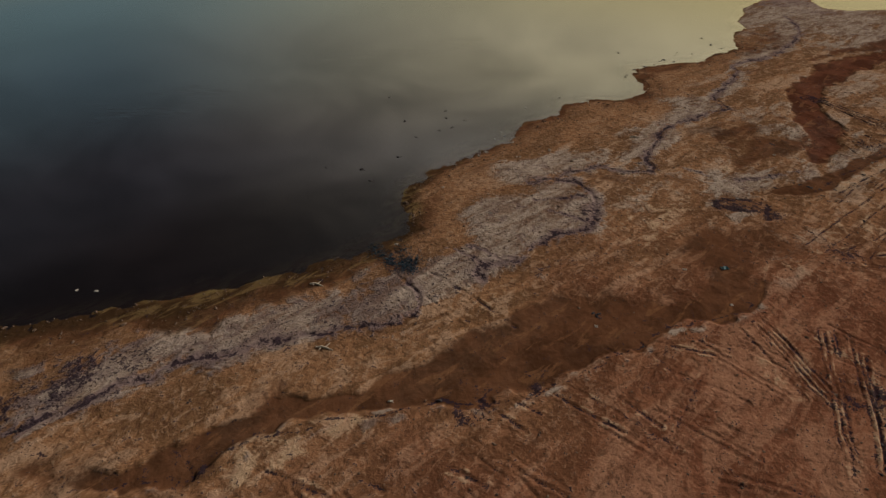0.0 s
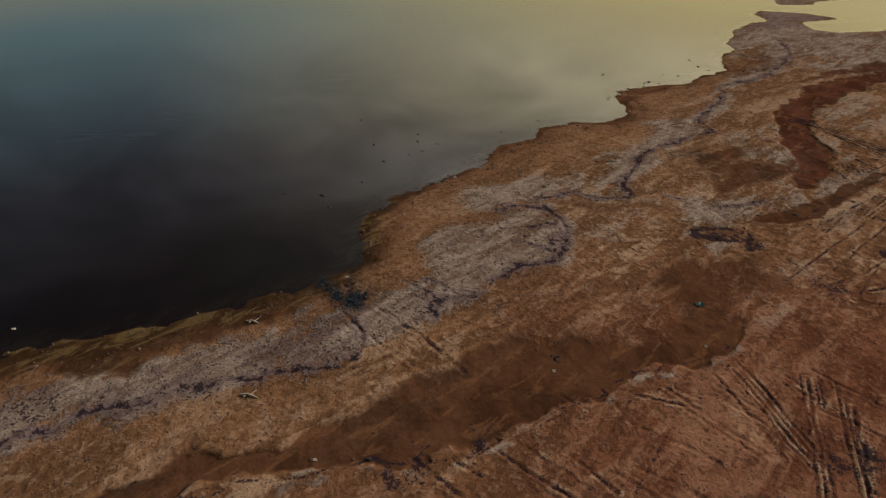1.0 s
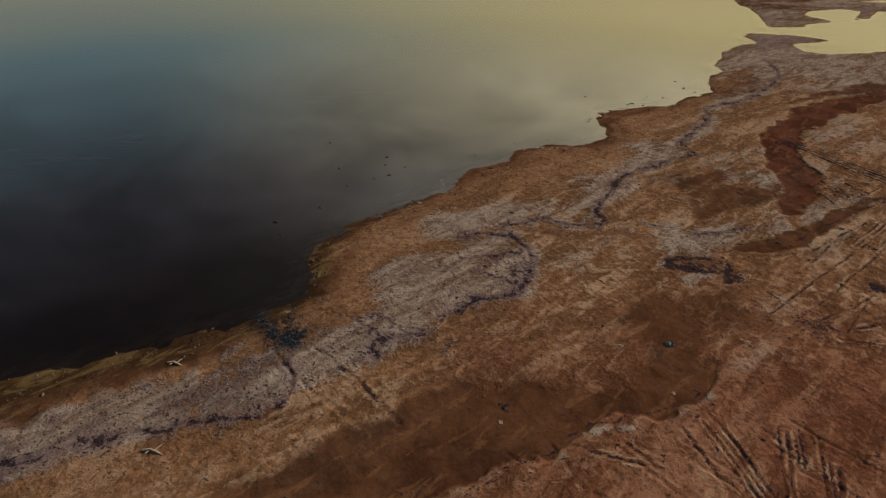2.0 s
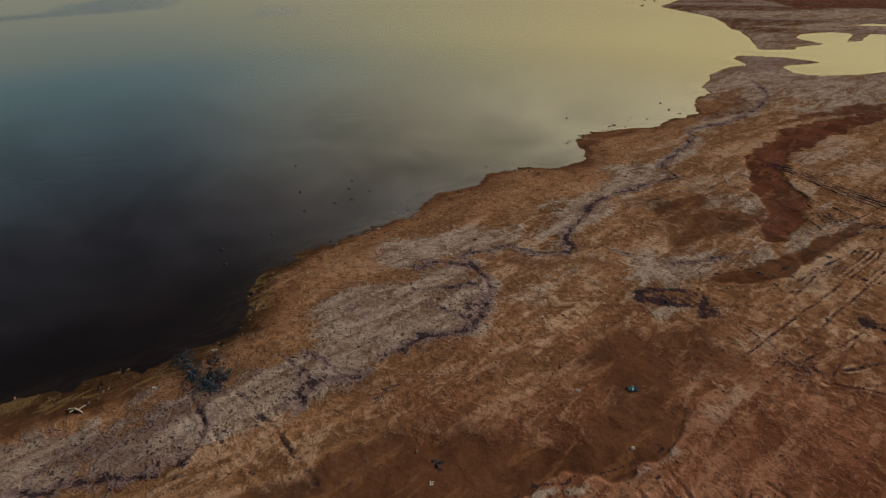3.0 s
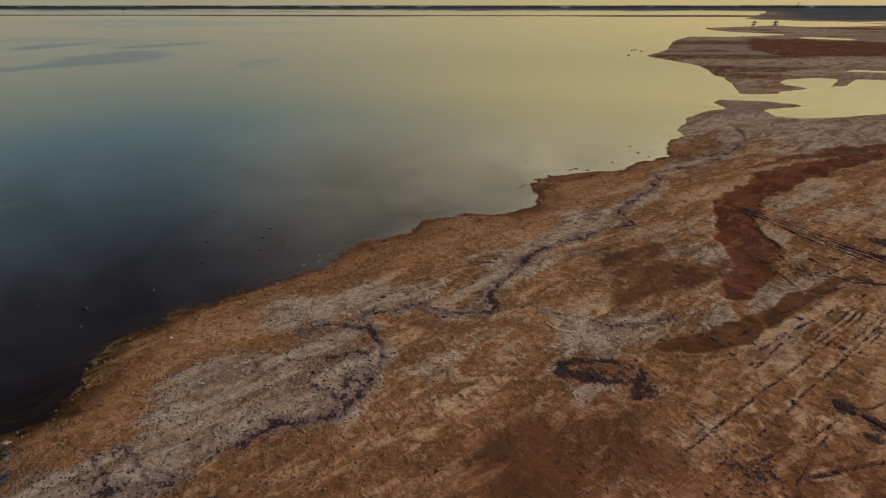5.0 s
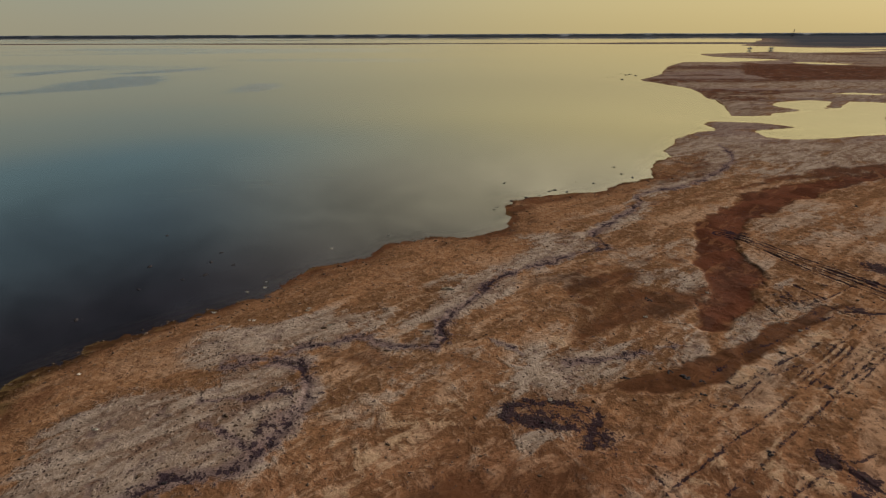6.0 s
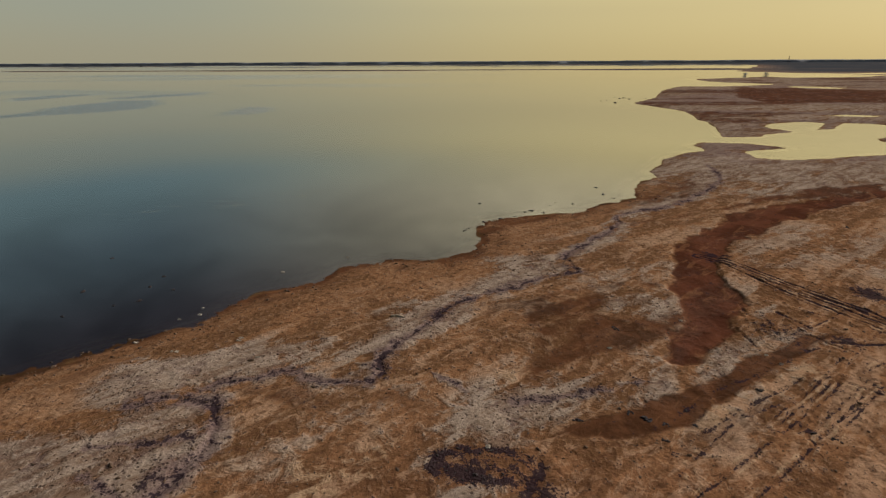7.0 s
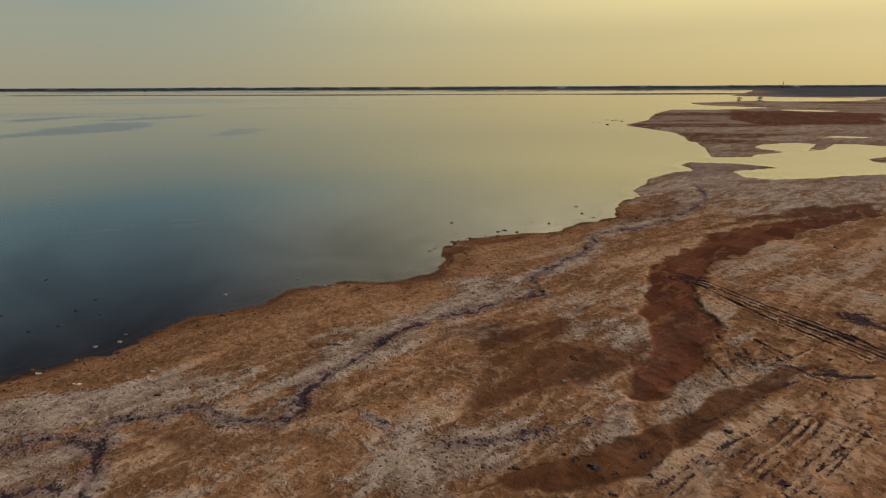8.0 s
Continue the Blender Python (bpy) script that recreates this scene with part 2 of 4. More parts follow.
GROUND, WATER = ground_material(), water_material()
PALE = plain_material("bleached litter", (0.36, 0.32, 0.26), (0.75, 0.71, 0.64), 9.0, 0.6)
WOOD = plain_material("bleached driftwood", (0.26, 0.21, 0.15), (0.55, 0.49, 0.4), 12.0, 0.8)
BLACK = plain_material("black mud", (0.008, 0.007, 0.011), (0.032, 0.025, 0.026), 7.0, 0.9, 0.8)
CLOD = plain_material("dry clods", (0.04, 0.026, 0.018), (0.14, 0.09, 0.058), 3.0, 0.9)
TEAL = plain_material("teal scrub", (0.009, 0.028, 0.046), (0.036, 0.086, 0.125), 10.0, 0.8)
SHEET = plain_material("teal plastic", (0.01, 0.06, 0.08), (0.04, 0.17, 0.2), 8.0, 0.35)
# distance haze is mixed into this leaf colour: pale blue-grey
HAZED_TREES = plain_material("hazed far woods", (0.13, 0.16, 0.205), (0.15, 0.18, 0.225), 0.05, 0.9)
IRON = plain_material("grey steel", (0.02, 0.02, 0.024), (0.04, 0.04, 0.044), 2.0, 0.5)

# ---- plan of the shore, metres ----
SHORE = [(-17.3, 11.2), (-16.1, 11.6), (-14.6, 12), (-13.1, 12.5), (-11.1, 13), (-9.6, 13.6), (-8, 14.4), (-6.4, 15.2), (-4.8, 16.2), (-3, 17.1), (-1.7, 18.1), (-1.1, 19.3), (-1.2, 20.7), (-1.5, 22.2), (-0.9, 24), (-0.3, 25.2), (1.2, 26.8), (3.1, 28.2), (5, 29.9), (5.7, 32.1), (9, 34.5), (10, 36.6), (12, 37.8), (15.1, 38), (17, 39.7), (17.7, 41.7), (17.2, 44), (17.8, 45.9), (21.3, 47.2), (24.5, 48.3), (26.4, 50.2), (30.7, 53.1), (30.9, 55.7), (32.6, 58.9), (34.6, 61), (34.9, 63.9), (37.7, 68.4), (38.2, 70.4), (42.7, 75.3), (45.9, 77.2)]
SPIT = [(45.9, 77.2), (46, 81.8), (48, 84), (53.6, 83.4), (57.5, 80.2), (53.2, 78.2), (50.3, 77.1), (49.8, 72.7), (52.1, 71.4), (57.9, 72.6), (62.1, 74.4), (67.3, 75.9)]
BAY = [(88.9, 105.9), (86.2, 108.3), (82.5, 109), (75.6, 100.3), (72.1, 98.6), (79.6, 108.8), (75.9, 110.4), (68.9, 107.3), (65, 102), (67.3, 96.1), (60.9, 93), (59.2, 90.4), (53, 89.4), (57.1, 100.7), (59.2, 109.5), (58.3, 112.4), (60.6, 120.2), (62.2, 130.6), (60.8, 136.5), (56.5, 152.4), (69.1, 173.6), (83.9, 213.8), (101.9, 247.9), (121.4, 247.8), (154.7, 265.7)]
BAR = [(-667.8, 654.4), (-418.9, 660.4), (-175.6, 643.9), (42.3, 671.6), (241.3, 634.9), (366.5, 632.2), (399.9, 537.8), (530, 718.5), (328.5, 770.5), (126.8, 758.1), (-36.7, 736.8), (-387.4, 750.7), (-754, 735)]
FAR = [(-1671.2, 1592.8), (-1225.3, 1444), (-926, 1727.9), (-300.4, 1674.5), (232.8, 1503.4), (568, 1557.8), (627.5, 1271), (375.3, 758.4), (264.7, 558.1), (285.4, 486.6), (307.1, 461.7), (357, 478.2)]
PONDS = [
    [(194.2, 391.5), (240.2, 420.1), (286.1, 416.3), (302.8, 406.7), (258, 373.3), (216.5, 362.8)],
    [(86.5, 121.5), (92.6, 124.2), (98.8, 122.2), (95, 119.7)],
    [(143, 243), (151, 245), (160, 239), (162, 231), (155, 228), (146, 235)],
]
ISLET = [(74.8, 89.1), (78.2, 91.1), (74.1, 85.3), (73.6, 86.3)]
S1 = [(-14.7, 8.1), (-13.7, 9), (-12, 9.8), (-11, 11), (-9.9, 11.2), (-7.7, 11.5), (-7.4, 12.2), (-5.7, 12.8), (-2.9, 13.8), (-2.5, 16.2), (-1.2, 16.7), (-0, 16.4), (1.3, 17.8), (3, 17.7), (3, 16.2), (1.7, 14.9), (0.8, 13.1), (-0.6, 12.2), (-2.9, 11.9), (-5.2, 11.4), (-6.4, 10.7), (-6.6, 10.1), (-8.2, 10), (-9.6, 9.7), (-10.6, 8.6), (-12.1, 7.3), (-13.4, 6.4)]
S7 = [(26.9, 28.9), (28.5, 30.3), (30, 31.4), (30.3, 30.2), (28.2, 28.6), (26.7, 28)]
SALT_LOBE = [(-0.3, 16.9), (1, 17.8), (2.7, 18.3), (2.7, 19.4), (2.3, 20.1), (2.8, 20.9), (3.4, 22.1), (4.3, 22.7), (5.7, 23), (6.4, 23.9), (5.1, 24.9), (3.9, 25.9), (5.4, 26.6), (8.4, 27.1), (10.7, 27.8), (10.7, 27.1), (8.5, 26.1), (7.2, 24.8), (6.6, 24.1), (7.6, 24.2), (9.1, 24.1), (9.8, 23.2), (9.6, 22.1), (9.5, 21.1), (9.2, 19.9), (8.1, 19.2), (6.8, 18.4), (5.9, 17.8), (5.4, 17.2), (5.2, 16.7), (3.6, 15.8), (2.7, 15.6), (3.3, 15.3), (0.7, 15), (0, 15.9)]
SALT_STRAND = [(4.2, 26), (5.7, 27.1), (8.8, 28.1), (12.3, 29.1), (13.1, 29.6), (14, 31.4), (16.2, 32.9), (18.5, 34.8), (19.3, 36.5), (18.3, 38.2), (21.4, 39), (23.2, 38.8), (25.9, 42.1), (26.9, 45.6), (30.4, 50.8), (35.4, 55.7), (38.9, 62.9), (37.8, 68.2), (44.5, 75), (45.2, 66.3), (38.7, 56), (34.7, 51.1), (29.2, 47.7), (27.1, 43.3), (24, 40.1), (22.5, 37.9), (22.9, 35.8), (20.2, 34.7), (17.7, 33.2), (16.4, 31.6), (15.4, 29.8), (14.7, 28.6), (14.3, 27.4), (14.4, 26.3), (13.7, 25.7), (12.8, 26.1), (13.3, 27), (13.1, 28), (10.8, 27.5), (8.7, 26.2), (7.3, 25.2), (7.2, 24.2), (6.2, 24.1)]
SALT_BANK = [(17.7, 25.7), (18.8, 26.7), (21.2, 27.4), (22.9, 27.2), (24.6, 28.5), (24.4, 27.3), (23, 26), (21.6, 25.2), (19.7, 24.3), (18.4, 23.7), (17.3, 23), (16.5, 22.4), (16.3, 23.3), (17.1, 24.3)]
SALT_PATCH = [(23.4, 33.2), (27, 34.8), (26.8, 33), (25.5, 31.3), (23.6, 31.6), (22.9, 32.6)]
SALT_CRESCENT = [(17.1, 22.2), (17.8, 22.2), (18.6, 22.1), (18.8, 21.7), (18.2, 21.6), (17.6, 21.8)]
SALT_TRACKS = [(26, 27.5), (28, 29.1), (30.3, 32.9), (31, 32.5), (30.4, 30.8), (32, 30.5), (31.7, 29.8), (29.6, 29), (27.1, 27.7)]
SALT_FAR = [(43, 60.2), (48.3, 65.9), (55.4, 68.6), (63.6, 70.8), (58.1, 63.1), (51.7, 60), (46.3, 59.1), (42.5, 57.1)]
SALT_SPIT = [(61.6, 122.3), (76.3, 125.6), (65.1, 100.7), (58.9, 89.9), (53.1, 88.9), (56.7, 100.2)]
TAN_FLAKE = [(21.9, 29.9), (23.4, 30.8), (24.7, 30.2), (23.9, 29.2), (21.8, 29)]
TAN_LENS = [(18.5, 27.2), (19.9, 28.2), (20.8, 27.5), (20.1, 26.9), (18.6, 26.9)]
TAN_FLECKS = [(10.5, 22.9), (12.6, 23.8), (15.6, 23.3), (16.3, 21.7), (14.9, 20.1), (12.9, 19.2), (11.8, 17.9), (10.6, 18.8), (10, 20.3), (10.4, 21.5)]
TAN_EDGE = [(-10.3, 11.6), (-9.5, 12.5), (-8, 13.7), (-7.2, 13.4), (-8.4, 12.2), (-9.6, 11.2)]
TAN_FIELD = [(32.5, 39.8), (35.1, 42.9), (41.1, 48), (50.7, 52.9), (36.7, 33.5), (35.5, 33.8), (34.3, 35.8)]
TAN_LIP = [(-5.4, 6.2), (-4.2, 7.1), (-1.6, 8), (-0, 7.9), (-1, 6.9), (-3.1, 6), (-5.3, 5.1)]
TAN_CORNER = [(19.3, 19.4), (22.8, 21.9), (27.5, 22.3), (26.3, 20.6), (23.6, 20), (19.8, 17.3), (17.4, 15.8), (17.1, 16.7)]
MUD_STREAM = [(20.4, 24.4), (22.5, 25.2), (23.9, 26.2), (26.2, 27.2), (27.6, 28.2), (29.4, 29.3), (31.3, 30.4), (33.1, 31), (30.7, 29.3), (28.1, 27.6), (26.2, 26.2), (24.8, 25.2), (23.1, 24.2), (22.3, 24), (19.8, 23.8)]
MUD_BASIN = [(12.5, 17.8), (14.8, 20.3), (17.8, 21.4), (20, 20.8), (19.3, 18.7), (17.1, 16.8), (16.3, 15.5), (11.9, 14.9), (11.2, 15.3), (13.1, 16.2)]
MUD_PATCH = [(19.8, 32.9), (22.8, 33.9), (23.9, 33.9), (23.8, 31.6), (25.1, 30.7), (26.2, 31.8), (25.3, 29.3), (22.6, 28.6), (21.6, 28.1), (20.3, 26.9), (19.5, 27.5), (19.4, 29.7)]
MUD_BAND = [(27.3, 44.2), (33.6, 47.9), (40.2, 51.4), (46.4, 53.6), (53.2, 56.3), (55.4, 59.4), (45.6, 56.1), (36.4, 50.2), (29.2, 46.1)]
MUD_SHELF = [(28.5, 49.5), (31.2, 54), (34.1, 59.5), (37.9, 60.3), (37.3, 55.8), (34.4, 52.6), (30.7, 50.5)]
MUD_ARC = [(17.4, 31.3), (19.4, 33.4), (22.8, 35), (27.2, 35.9), (27.1, 34.7), (23.8, 34.3), (21.2, 32.8), (19.2, 31.9), (18, 30)]
MUD_LOBE = [(8.8, 25.3), (10.5, 26.4), (12, 26), (13.9, 25.6), (15.8, 25.7), (17.5, 25.2), (15.6, 24.4), (11.1, 24.6)]
MUD_SPIT = [(120, 233.9), (165.2, 212), (122.7, 152.9), (90.9, 149.8), (93.6, 174.7)]
RED_RUN = [(28.3, 38.8), (27.3, 34.7), (27, 32.6), (25.4, 29.9), (24.7, 27.9), (26.5, 28.9), (27.9, 29.7), (29.1, 31.9), (29.9, 33.3), (30.7, 36.2), (31.2, 38.9), (33.6, 41.8), (36.8, 45.2), (41.1, 48.6), (45.1, 50.9), (51.8, 54.4), (54.1, 57.6), (43.5, 52.4), (37, 48.8), (31.3, 43.4), (29.1, 40.5)]
SPECKS = [(11, 18.8), (9, 17.9), (6.7, 16.7), (5.3, 15.8), (5.8, 15.5), (7.8, 16.4), (10, 17.6), (11.2, 18.2)]
RING = [(16.7, 22.9), (17.3, 23.2), (18.2, 23.4), (19.1, 23.2), (19.8, 22.9), (19.4, 22.4), (18.8, 22.3), (17.8, 22.3), (17.1, 22.5)]
CRUST = [S1, S7, SALT_LOBE, SALT_STRAND, SALT_BANK, SALT_PATCH, SALT_CRESCENT, SALT_TRACKS, SALT_FAR, SALT_SPIT]
TANS = [(TAN_FLAKE, 0.8, 0.4), (TAN_LENS, 0.9, 0.3), (TAN_FLECKS, 0.5, 1.4), (TAN_EDGE, 1.0, 0.4), (TAN_FIELD, 0.2, 1.5), (TAN_LIP, 0.7, 0.5), (TAN_CORNER, 0.38, 0.9)]
W1 = [(-12, 4.6), (-10.3, 5.2), (-7.6, 6.6), (-5.1, 7.8), (-2.3, 9.1), (0.5, 10.6), (3, 12), (6.9, 14.6), (9.6, 15.1), (12.2, 15), (15.1, 15.9), (17.3, 16.1), (15.3, 14.5), (13.8, 13.9), (11, 12.9), (10.2, 12.3), (7.8, 10.9), (6.3, 9.7), (4.1, 9), (3.2, 8.8), (2, 8.8), (-0.1, 8.2), (-2.1, 7.9), (-3.9, 7.1), (-5.6, 6.4), (-7.1, 5.6), (-8.6, 5)]
K1 = [(6, 24.3), (7.6, 24.6), (8.3, 25.1), (8.9, 25.8), (9.9, 26.3), (10.9, 26.6), (11.9, 26.2), (12.7, 26.1), (13.8, 26.2)]
K1B = [(13.8, 26.2), (14.2, 26.7), (13.8, 27.7), (14.2, 28.1), (14.8, 29), (15.5, 30.5), (16.4, 31.9), (17.6, 33.3), (19.4, 34.3), (21.3, 35.7), (23, 36.5), (22.8, 37.5), (22.3, 38.6), (23.4, 40.4), (24.9, 42), (27.1, 44.8), (27.3, 46.7), (28.6, 48.1), (32.2, 49.9), (35.2, 52.6), (39.6, 58.8), (41.4, 62.5), (41.7, 66.8)]
K2 = [(6.3, 24.3), (7.2, 24.6), (8.5, 24.6), (9.4, 24), (9.6, 23), (9.6, 22), (9.2, 20.1), (8.1, 19.4), (6.6, 18.8), (5.5, 17.7), (5.1, 17.1), (3.8, 16.6), (3, 16.2), (2.8, 15.7), (3.1, 15.4)]
K3 = [(-13.5, 6.4), (-12.6, 6.9), (-11.6, 7.5), (-10.6, 8.3), (-9.9, 9), (-9.5, 9.2), (-9.4, 9.7), (-8.2, 10), (-6.8, 10.1), (-6.4, 10.7), (-5.2, 11.4), (-2.9, 11.9), (-0.6, 12.2), (0.3, 13), (0.5, 14.1), (-0.4, 15.1)]
K4 = [(1.5, 17.6), (2.1, 17.2), (2.8, 16.8), (3, 16.5)]
K5 = [(2.4, 18.1), (3.5, 17.2), (4.2, 16.7)]
K6 = [(6.3, 22.3), (7.2, 22.6), (8.2, 22.5), (9.2, 23)]
K7 = [(6.9, 21.4), (8.1, 21), (9.4, 20.1)]
K8 = [(14.4, 26.9), (15.8, 27.1), (17.5, 25.8)]
K9 = [(19.1, 25.5), (20.4, 25.9), (21.8, 26.2), (23.6, 26.9)]
# broad tracks of many grooves: line, half width, darkness
RUTS_A = [
    ([(30.5, 39.6), (31.7, 38.6), (33.4, 35.6), (34.6, 33.8), (35.7, 31.9), (37, 29.6)], 0.6, 1.35),
    ([(31.1, 38.9), (32.1, 36.5), (32.8, 34.9), (33.8, 33.2), (34.8, 31.6)], 0.34, 1.2),
    ([(31.2, 32.7), (31.8, 31.4)], 0.22, 1.1),
    ([(32.2, 33.2), (33.3, 32.4)], 0.22, 1.1),
    ([(32.1, 30.3), (33.1, 30.2), (34.5, 30.4)], 0.22, 1.1),
    ([(27.1, 25), (28.8, 26.3), (30.4, 27.6)], 0.42, 0.85),
    ([(28.1, 24.6), (29.9, 26), (31.8, 27.6)], 0.42, 0.85),
    ([(15, 13.4), (15.5, 11.8), (15.8, 10.4), (16.1, 9.6)], 0.3, 0.75),
    ([(17.7, 13.2), (17, 11.4), (16.5, 10.1), (15.9, 8.7), (15.6, 7.8), (15.1, 6.7)], 0.34, 0.8),
    ([(18.6, 12.4), (17.9, 10.7), (17.5, 9.4), (17, 8.3), (16.4, 7.1)], 0.3, 0.75),
]
# wheel lanes pressed pale, beside the stream of mud
LANES = [[(26.2, 27.9), (28.4, 29.3), (31, 30.8)], [(24.3, 24.6), (27, 26.3), (30, 28.4)], [(14.3, 11.5), (14.8, 10)]]
LANE_EDGES = [[(24, 25.1), (26, 26.7), (28.2, 27.9), (31, 29.7), (32.7, 30.8)], [(26.6, 27.7), (29.2, 29.2), (31.4, 30.5)], [(23.2, 23.4), (26.5, 25.8), (29.5, 27.8)]]
RUTS_B = [
    [(22.2, 17.9), (23.5, 17.7), (24.4, 17.3)],
    [(22.7, 18.3), (24.7, 20.2)],
    [(20.6, 18.6), (23.5, 20.8), (28.7, 25)],
    [(20, 19.2), (22.5, 21.2), (26.8, 24.5)],
    [(23.9, 19.9), (25.4, 20.9), (27.6, 21.9)],
    [(25.8, 21.5), (26.4, 21.1), (26.7, 20.6)],
]
RUTS_C = [
    [(2.9, 9), (4.6, 7.8)],
    [(4.2, 9), (5.2, 8.5)],
    [(5.3, 9.7), (6.4, 8.9), (8, 8)],
    [(6.3, 9.8), (8, 8.7), (9.8, 7.5)],
    [(7.6, 9.8), (9.4, 8.3)],
    [(8.1, 11.8), (9, 11.2)],
    [(9.7, 12.1), (10.5, 10.7)],
    [(9.9, 12.2), (13.1, 11.5)],
    [(11.4, 12.6), (13.3, 12)],
    [(14.2, 13.1), (15.2, 9.8)],
    [(15.3, 13.8), (16.6, 10.4)],
    [(15.6, 13.3), (16.5, 9.7), (15.3, 6.9)],
]
RUTS_D = [
    [(18.2, 13.4), (17.1, 10.5)],
    [(18.3, 10.8), (17.4, 9.1), (16.6, 7.4)],
    [(18.7, 11.9), (17.6, 9.9)],
    [(-6.7, 6), (-6.2, 5.5), (-4.7, 5.1)],
    [(-4.6, 6), (-3.4, 5.7), (-2, 5.2)],
    [(-1.3, 6), (-0.1, 5.5)],
    [(1.9, 6.4), (3.4, 5.7)],
    [(-1.3, 17.3), (0.6, 15.8), (2.4, 14.5), (4.5, 12.6)],
    [(-1.1, 15.6), (0.8, 13.9), (3.2, 12.3)],
]
RUTS_E = [
    [(30, 33.6), (29.3, 30.2)],
    [(30.4, 32.7), (30.1, 30.6)],
    [(28.7, 31.2), (28.8, 29.4)],
    [(30.4, 30.6), (32.2, 31.6), (34.9, 33.6)],
    [(31.5, 30.7), (32.3, 29.7)],
    [(30.9, 27.6), (31.9, 26.7)],
    [(29, 25.3), (32.6, 27.7)],
    [(31.8, 28.2), (34, 29.6)],
    [(29.5, 27.7), (30.6, 26.8)],
    [(26.2, 25.3), (28, 26.3)],
    [(23.2, 18.6), (25.8, 19.3)],
    [(21.8, 17.5), (25, 18.1)],
    [(20.6, 20.8), (21.3, 19.8)],
    [(23.1, 22.5), (27, 26.1), (29.3, 27.6)],
    [(20.7, 18.4), (23, 19.5)],
    [(16.9, 13.3), (18, 11.9)],
    [(18.7, 13.1), (17.5, 10.2)],
]
W7 = [(-17.1, 11), (-13, 12.2), (-8.6, 13.8), (-4.9, 15.8), (-2.8, 16.2), (-3.5, 14.2), (-7.6, 12.5), (-8.2, 11.6), (-11.1, 11.1), (-12.6, 9.7), (-14.9, 8.3)]
DRY = [(-12, 3), (-3, 6.3), (4, 8.4), (9, 10.8), (13.5, 13), (18, 15.5), (20, 19), (24, 22), (29, 26.5), (34, 32), (44, 40), (52, 48), (60, 40), (36, 12), (18, 2), (0, 1)]
MAINLAND = [(-5000, -2500), (-300, -60), (-60, -1), (-30, 7.5)] + SHORE + SPIT[1:] + [(90, 82), (108, 95)] + BAY
MAINLAND += [(150.4, 272.3), (135.7, 295), (140.4, 337.3), (162.8, 353.4), (239.2, 403.7), (335.6, 448.5), (560, 600), (5000, 800), (5000, -5000), (-5000, -5000)]
FARLAND = [(-5000, 2200)] + FAR + [(5000, 700), (5000, 5000), (-5000, 5000)]


def lattice(ix, iy, seed):
    h = (ix * 374761393 + iy * 668265263 + seed * 974711) & 0x7FFFFFFF
    h = ((h ^ (h >> 13)) * 1274126177) & 0x7FFFFFFF
    return ((h ^ (h >> 16)) & 0xFFFF) / 65535.0


def value_noise(x, y, seed):
    """Smooth noise from -1 to 1, one bump a metre."""
    fx, fy = np.floor(x), np.floor(y)
    ix, iy = fx.astype(np.int64), fy.astype(np.int64)
    u, v = x - fx, y - fy
    u, v = u * u * (3 - 2 * u), v * v * (3 - 2 * v)
    a = lattice(ix, iy, seed) * (1 - u) + lattice(ix + 1, iy, seed) * u
    b = lattice(ix, iy + 1, seed) * (1 - u) + lattice(ix + 1, iy + 1, seed) * u
    return 2 * (a * (1 - v) + b * v) - 1


def rough_noise(x, y, size, seed, octaves=4):
    total, weight = 0.0, 1.0
    for n in range(octaves):
        c, s = math.cos(0.7 * n), math.sin(0.7 * n)
        total = total + weight * value_noise((c * x - s * y) / size + 31.7 * n, (s * x + c * y) / size, seed + n)
        size, weight = size * 0.5, weight * 0.55
    return total


def line_distance(x, y, line, closed=False, reach=1e9):
    """How far each point lies from a line of corners."""
    best = np.full(x.shape, 1e18)
    corners = list(line) + ([line[0]] if closed else [])
    for (ax, ay), (bx, by) in zip(corners, corners[1:]):
        near = slice(None)
        if reach < 1e8:
            near = np.nonzero((x > min(ax, bx) - reach) & (x < max(ax, bx) + reach) & (y > min(ay, by) - reach) & (y < max(ay, by) + reach))[0]
            if not len(near):
                continue
        px, py, dx, dy = x[near] - ax, y[near] - ay, bx - ax, by - ay
        k = np.clip((px * dx + py * dy) / (dx * dx + dy * dy + 1e-9), 0, 1)
        best[near] = np.minimum(best[near], (px - k * dx) ** 2 + (py - k * dy) ** 2)
    return np.minimum(np.sqrt(best), reach)


def inside(x, y, area):
    odd = np.zeros(x.shape, bool)
    for (ax, ay), (bx, by) in zip(area, area[1:] + area[:1]):
        if ay != by:
            odd ^= ((ay > y) != (by > y)) & (x < (bx - ax) * (y - ay) / (by - ay) + ax)
    return odd


def depth_in(x, y, area, reach=1e9):
    """Metres inside an area; outside, minus the metres to it."""
    d = line_distance(x, y, area, True, reach)
    return np.where(inside(x, y, area), d, -d)


def step(low, high, v):
    k = np.clip((v - low) / (high - low), 0, 1)
    return k * k * (3 - 2 * k)


def patches(x, y, areas, soft):
    out = np.zeros(x.shape)
    for area in areas:
        px, py = [p[0] for p in area], [p[1] for p in area]
        near = np.nonzero((x > min(px) - 4) & (x < max(px) + 4) & (y > min(py) - 4) & (y < max(py) + 4))[0]
        if len(near):
            out[near] = np.maximum(out[near], step(-soft, soft, depth_in(x[near], y[near], area, 4.0)))
    return out


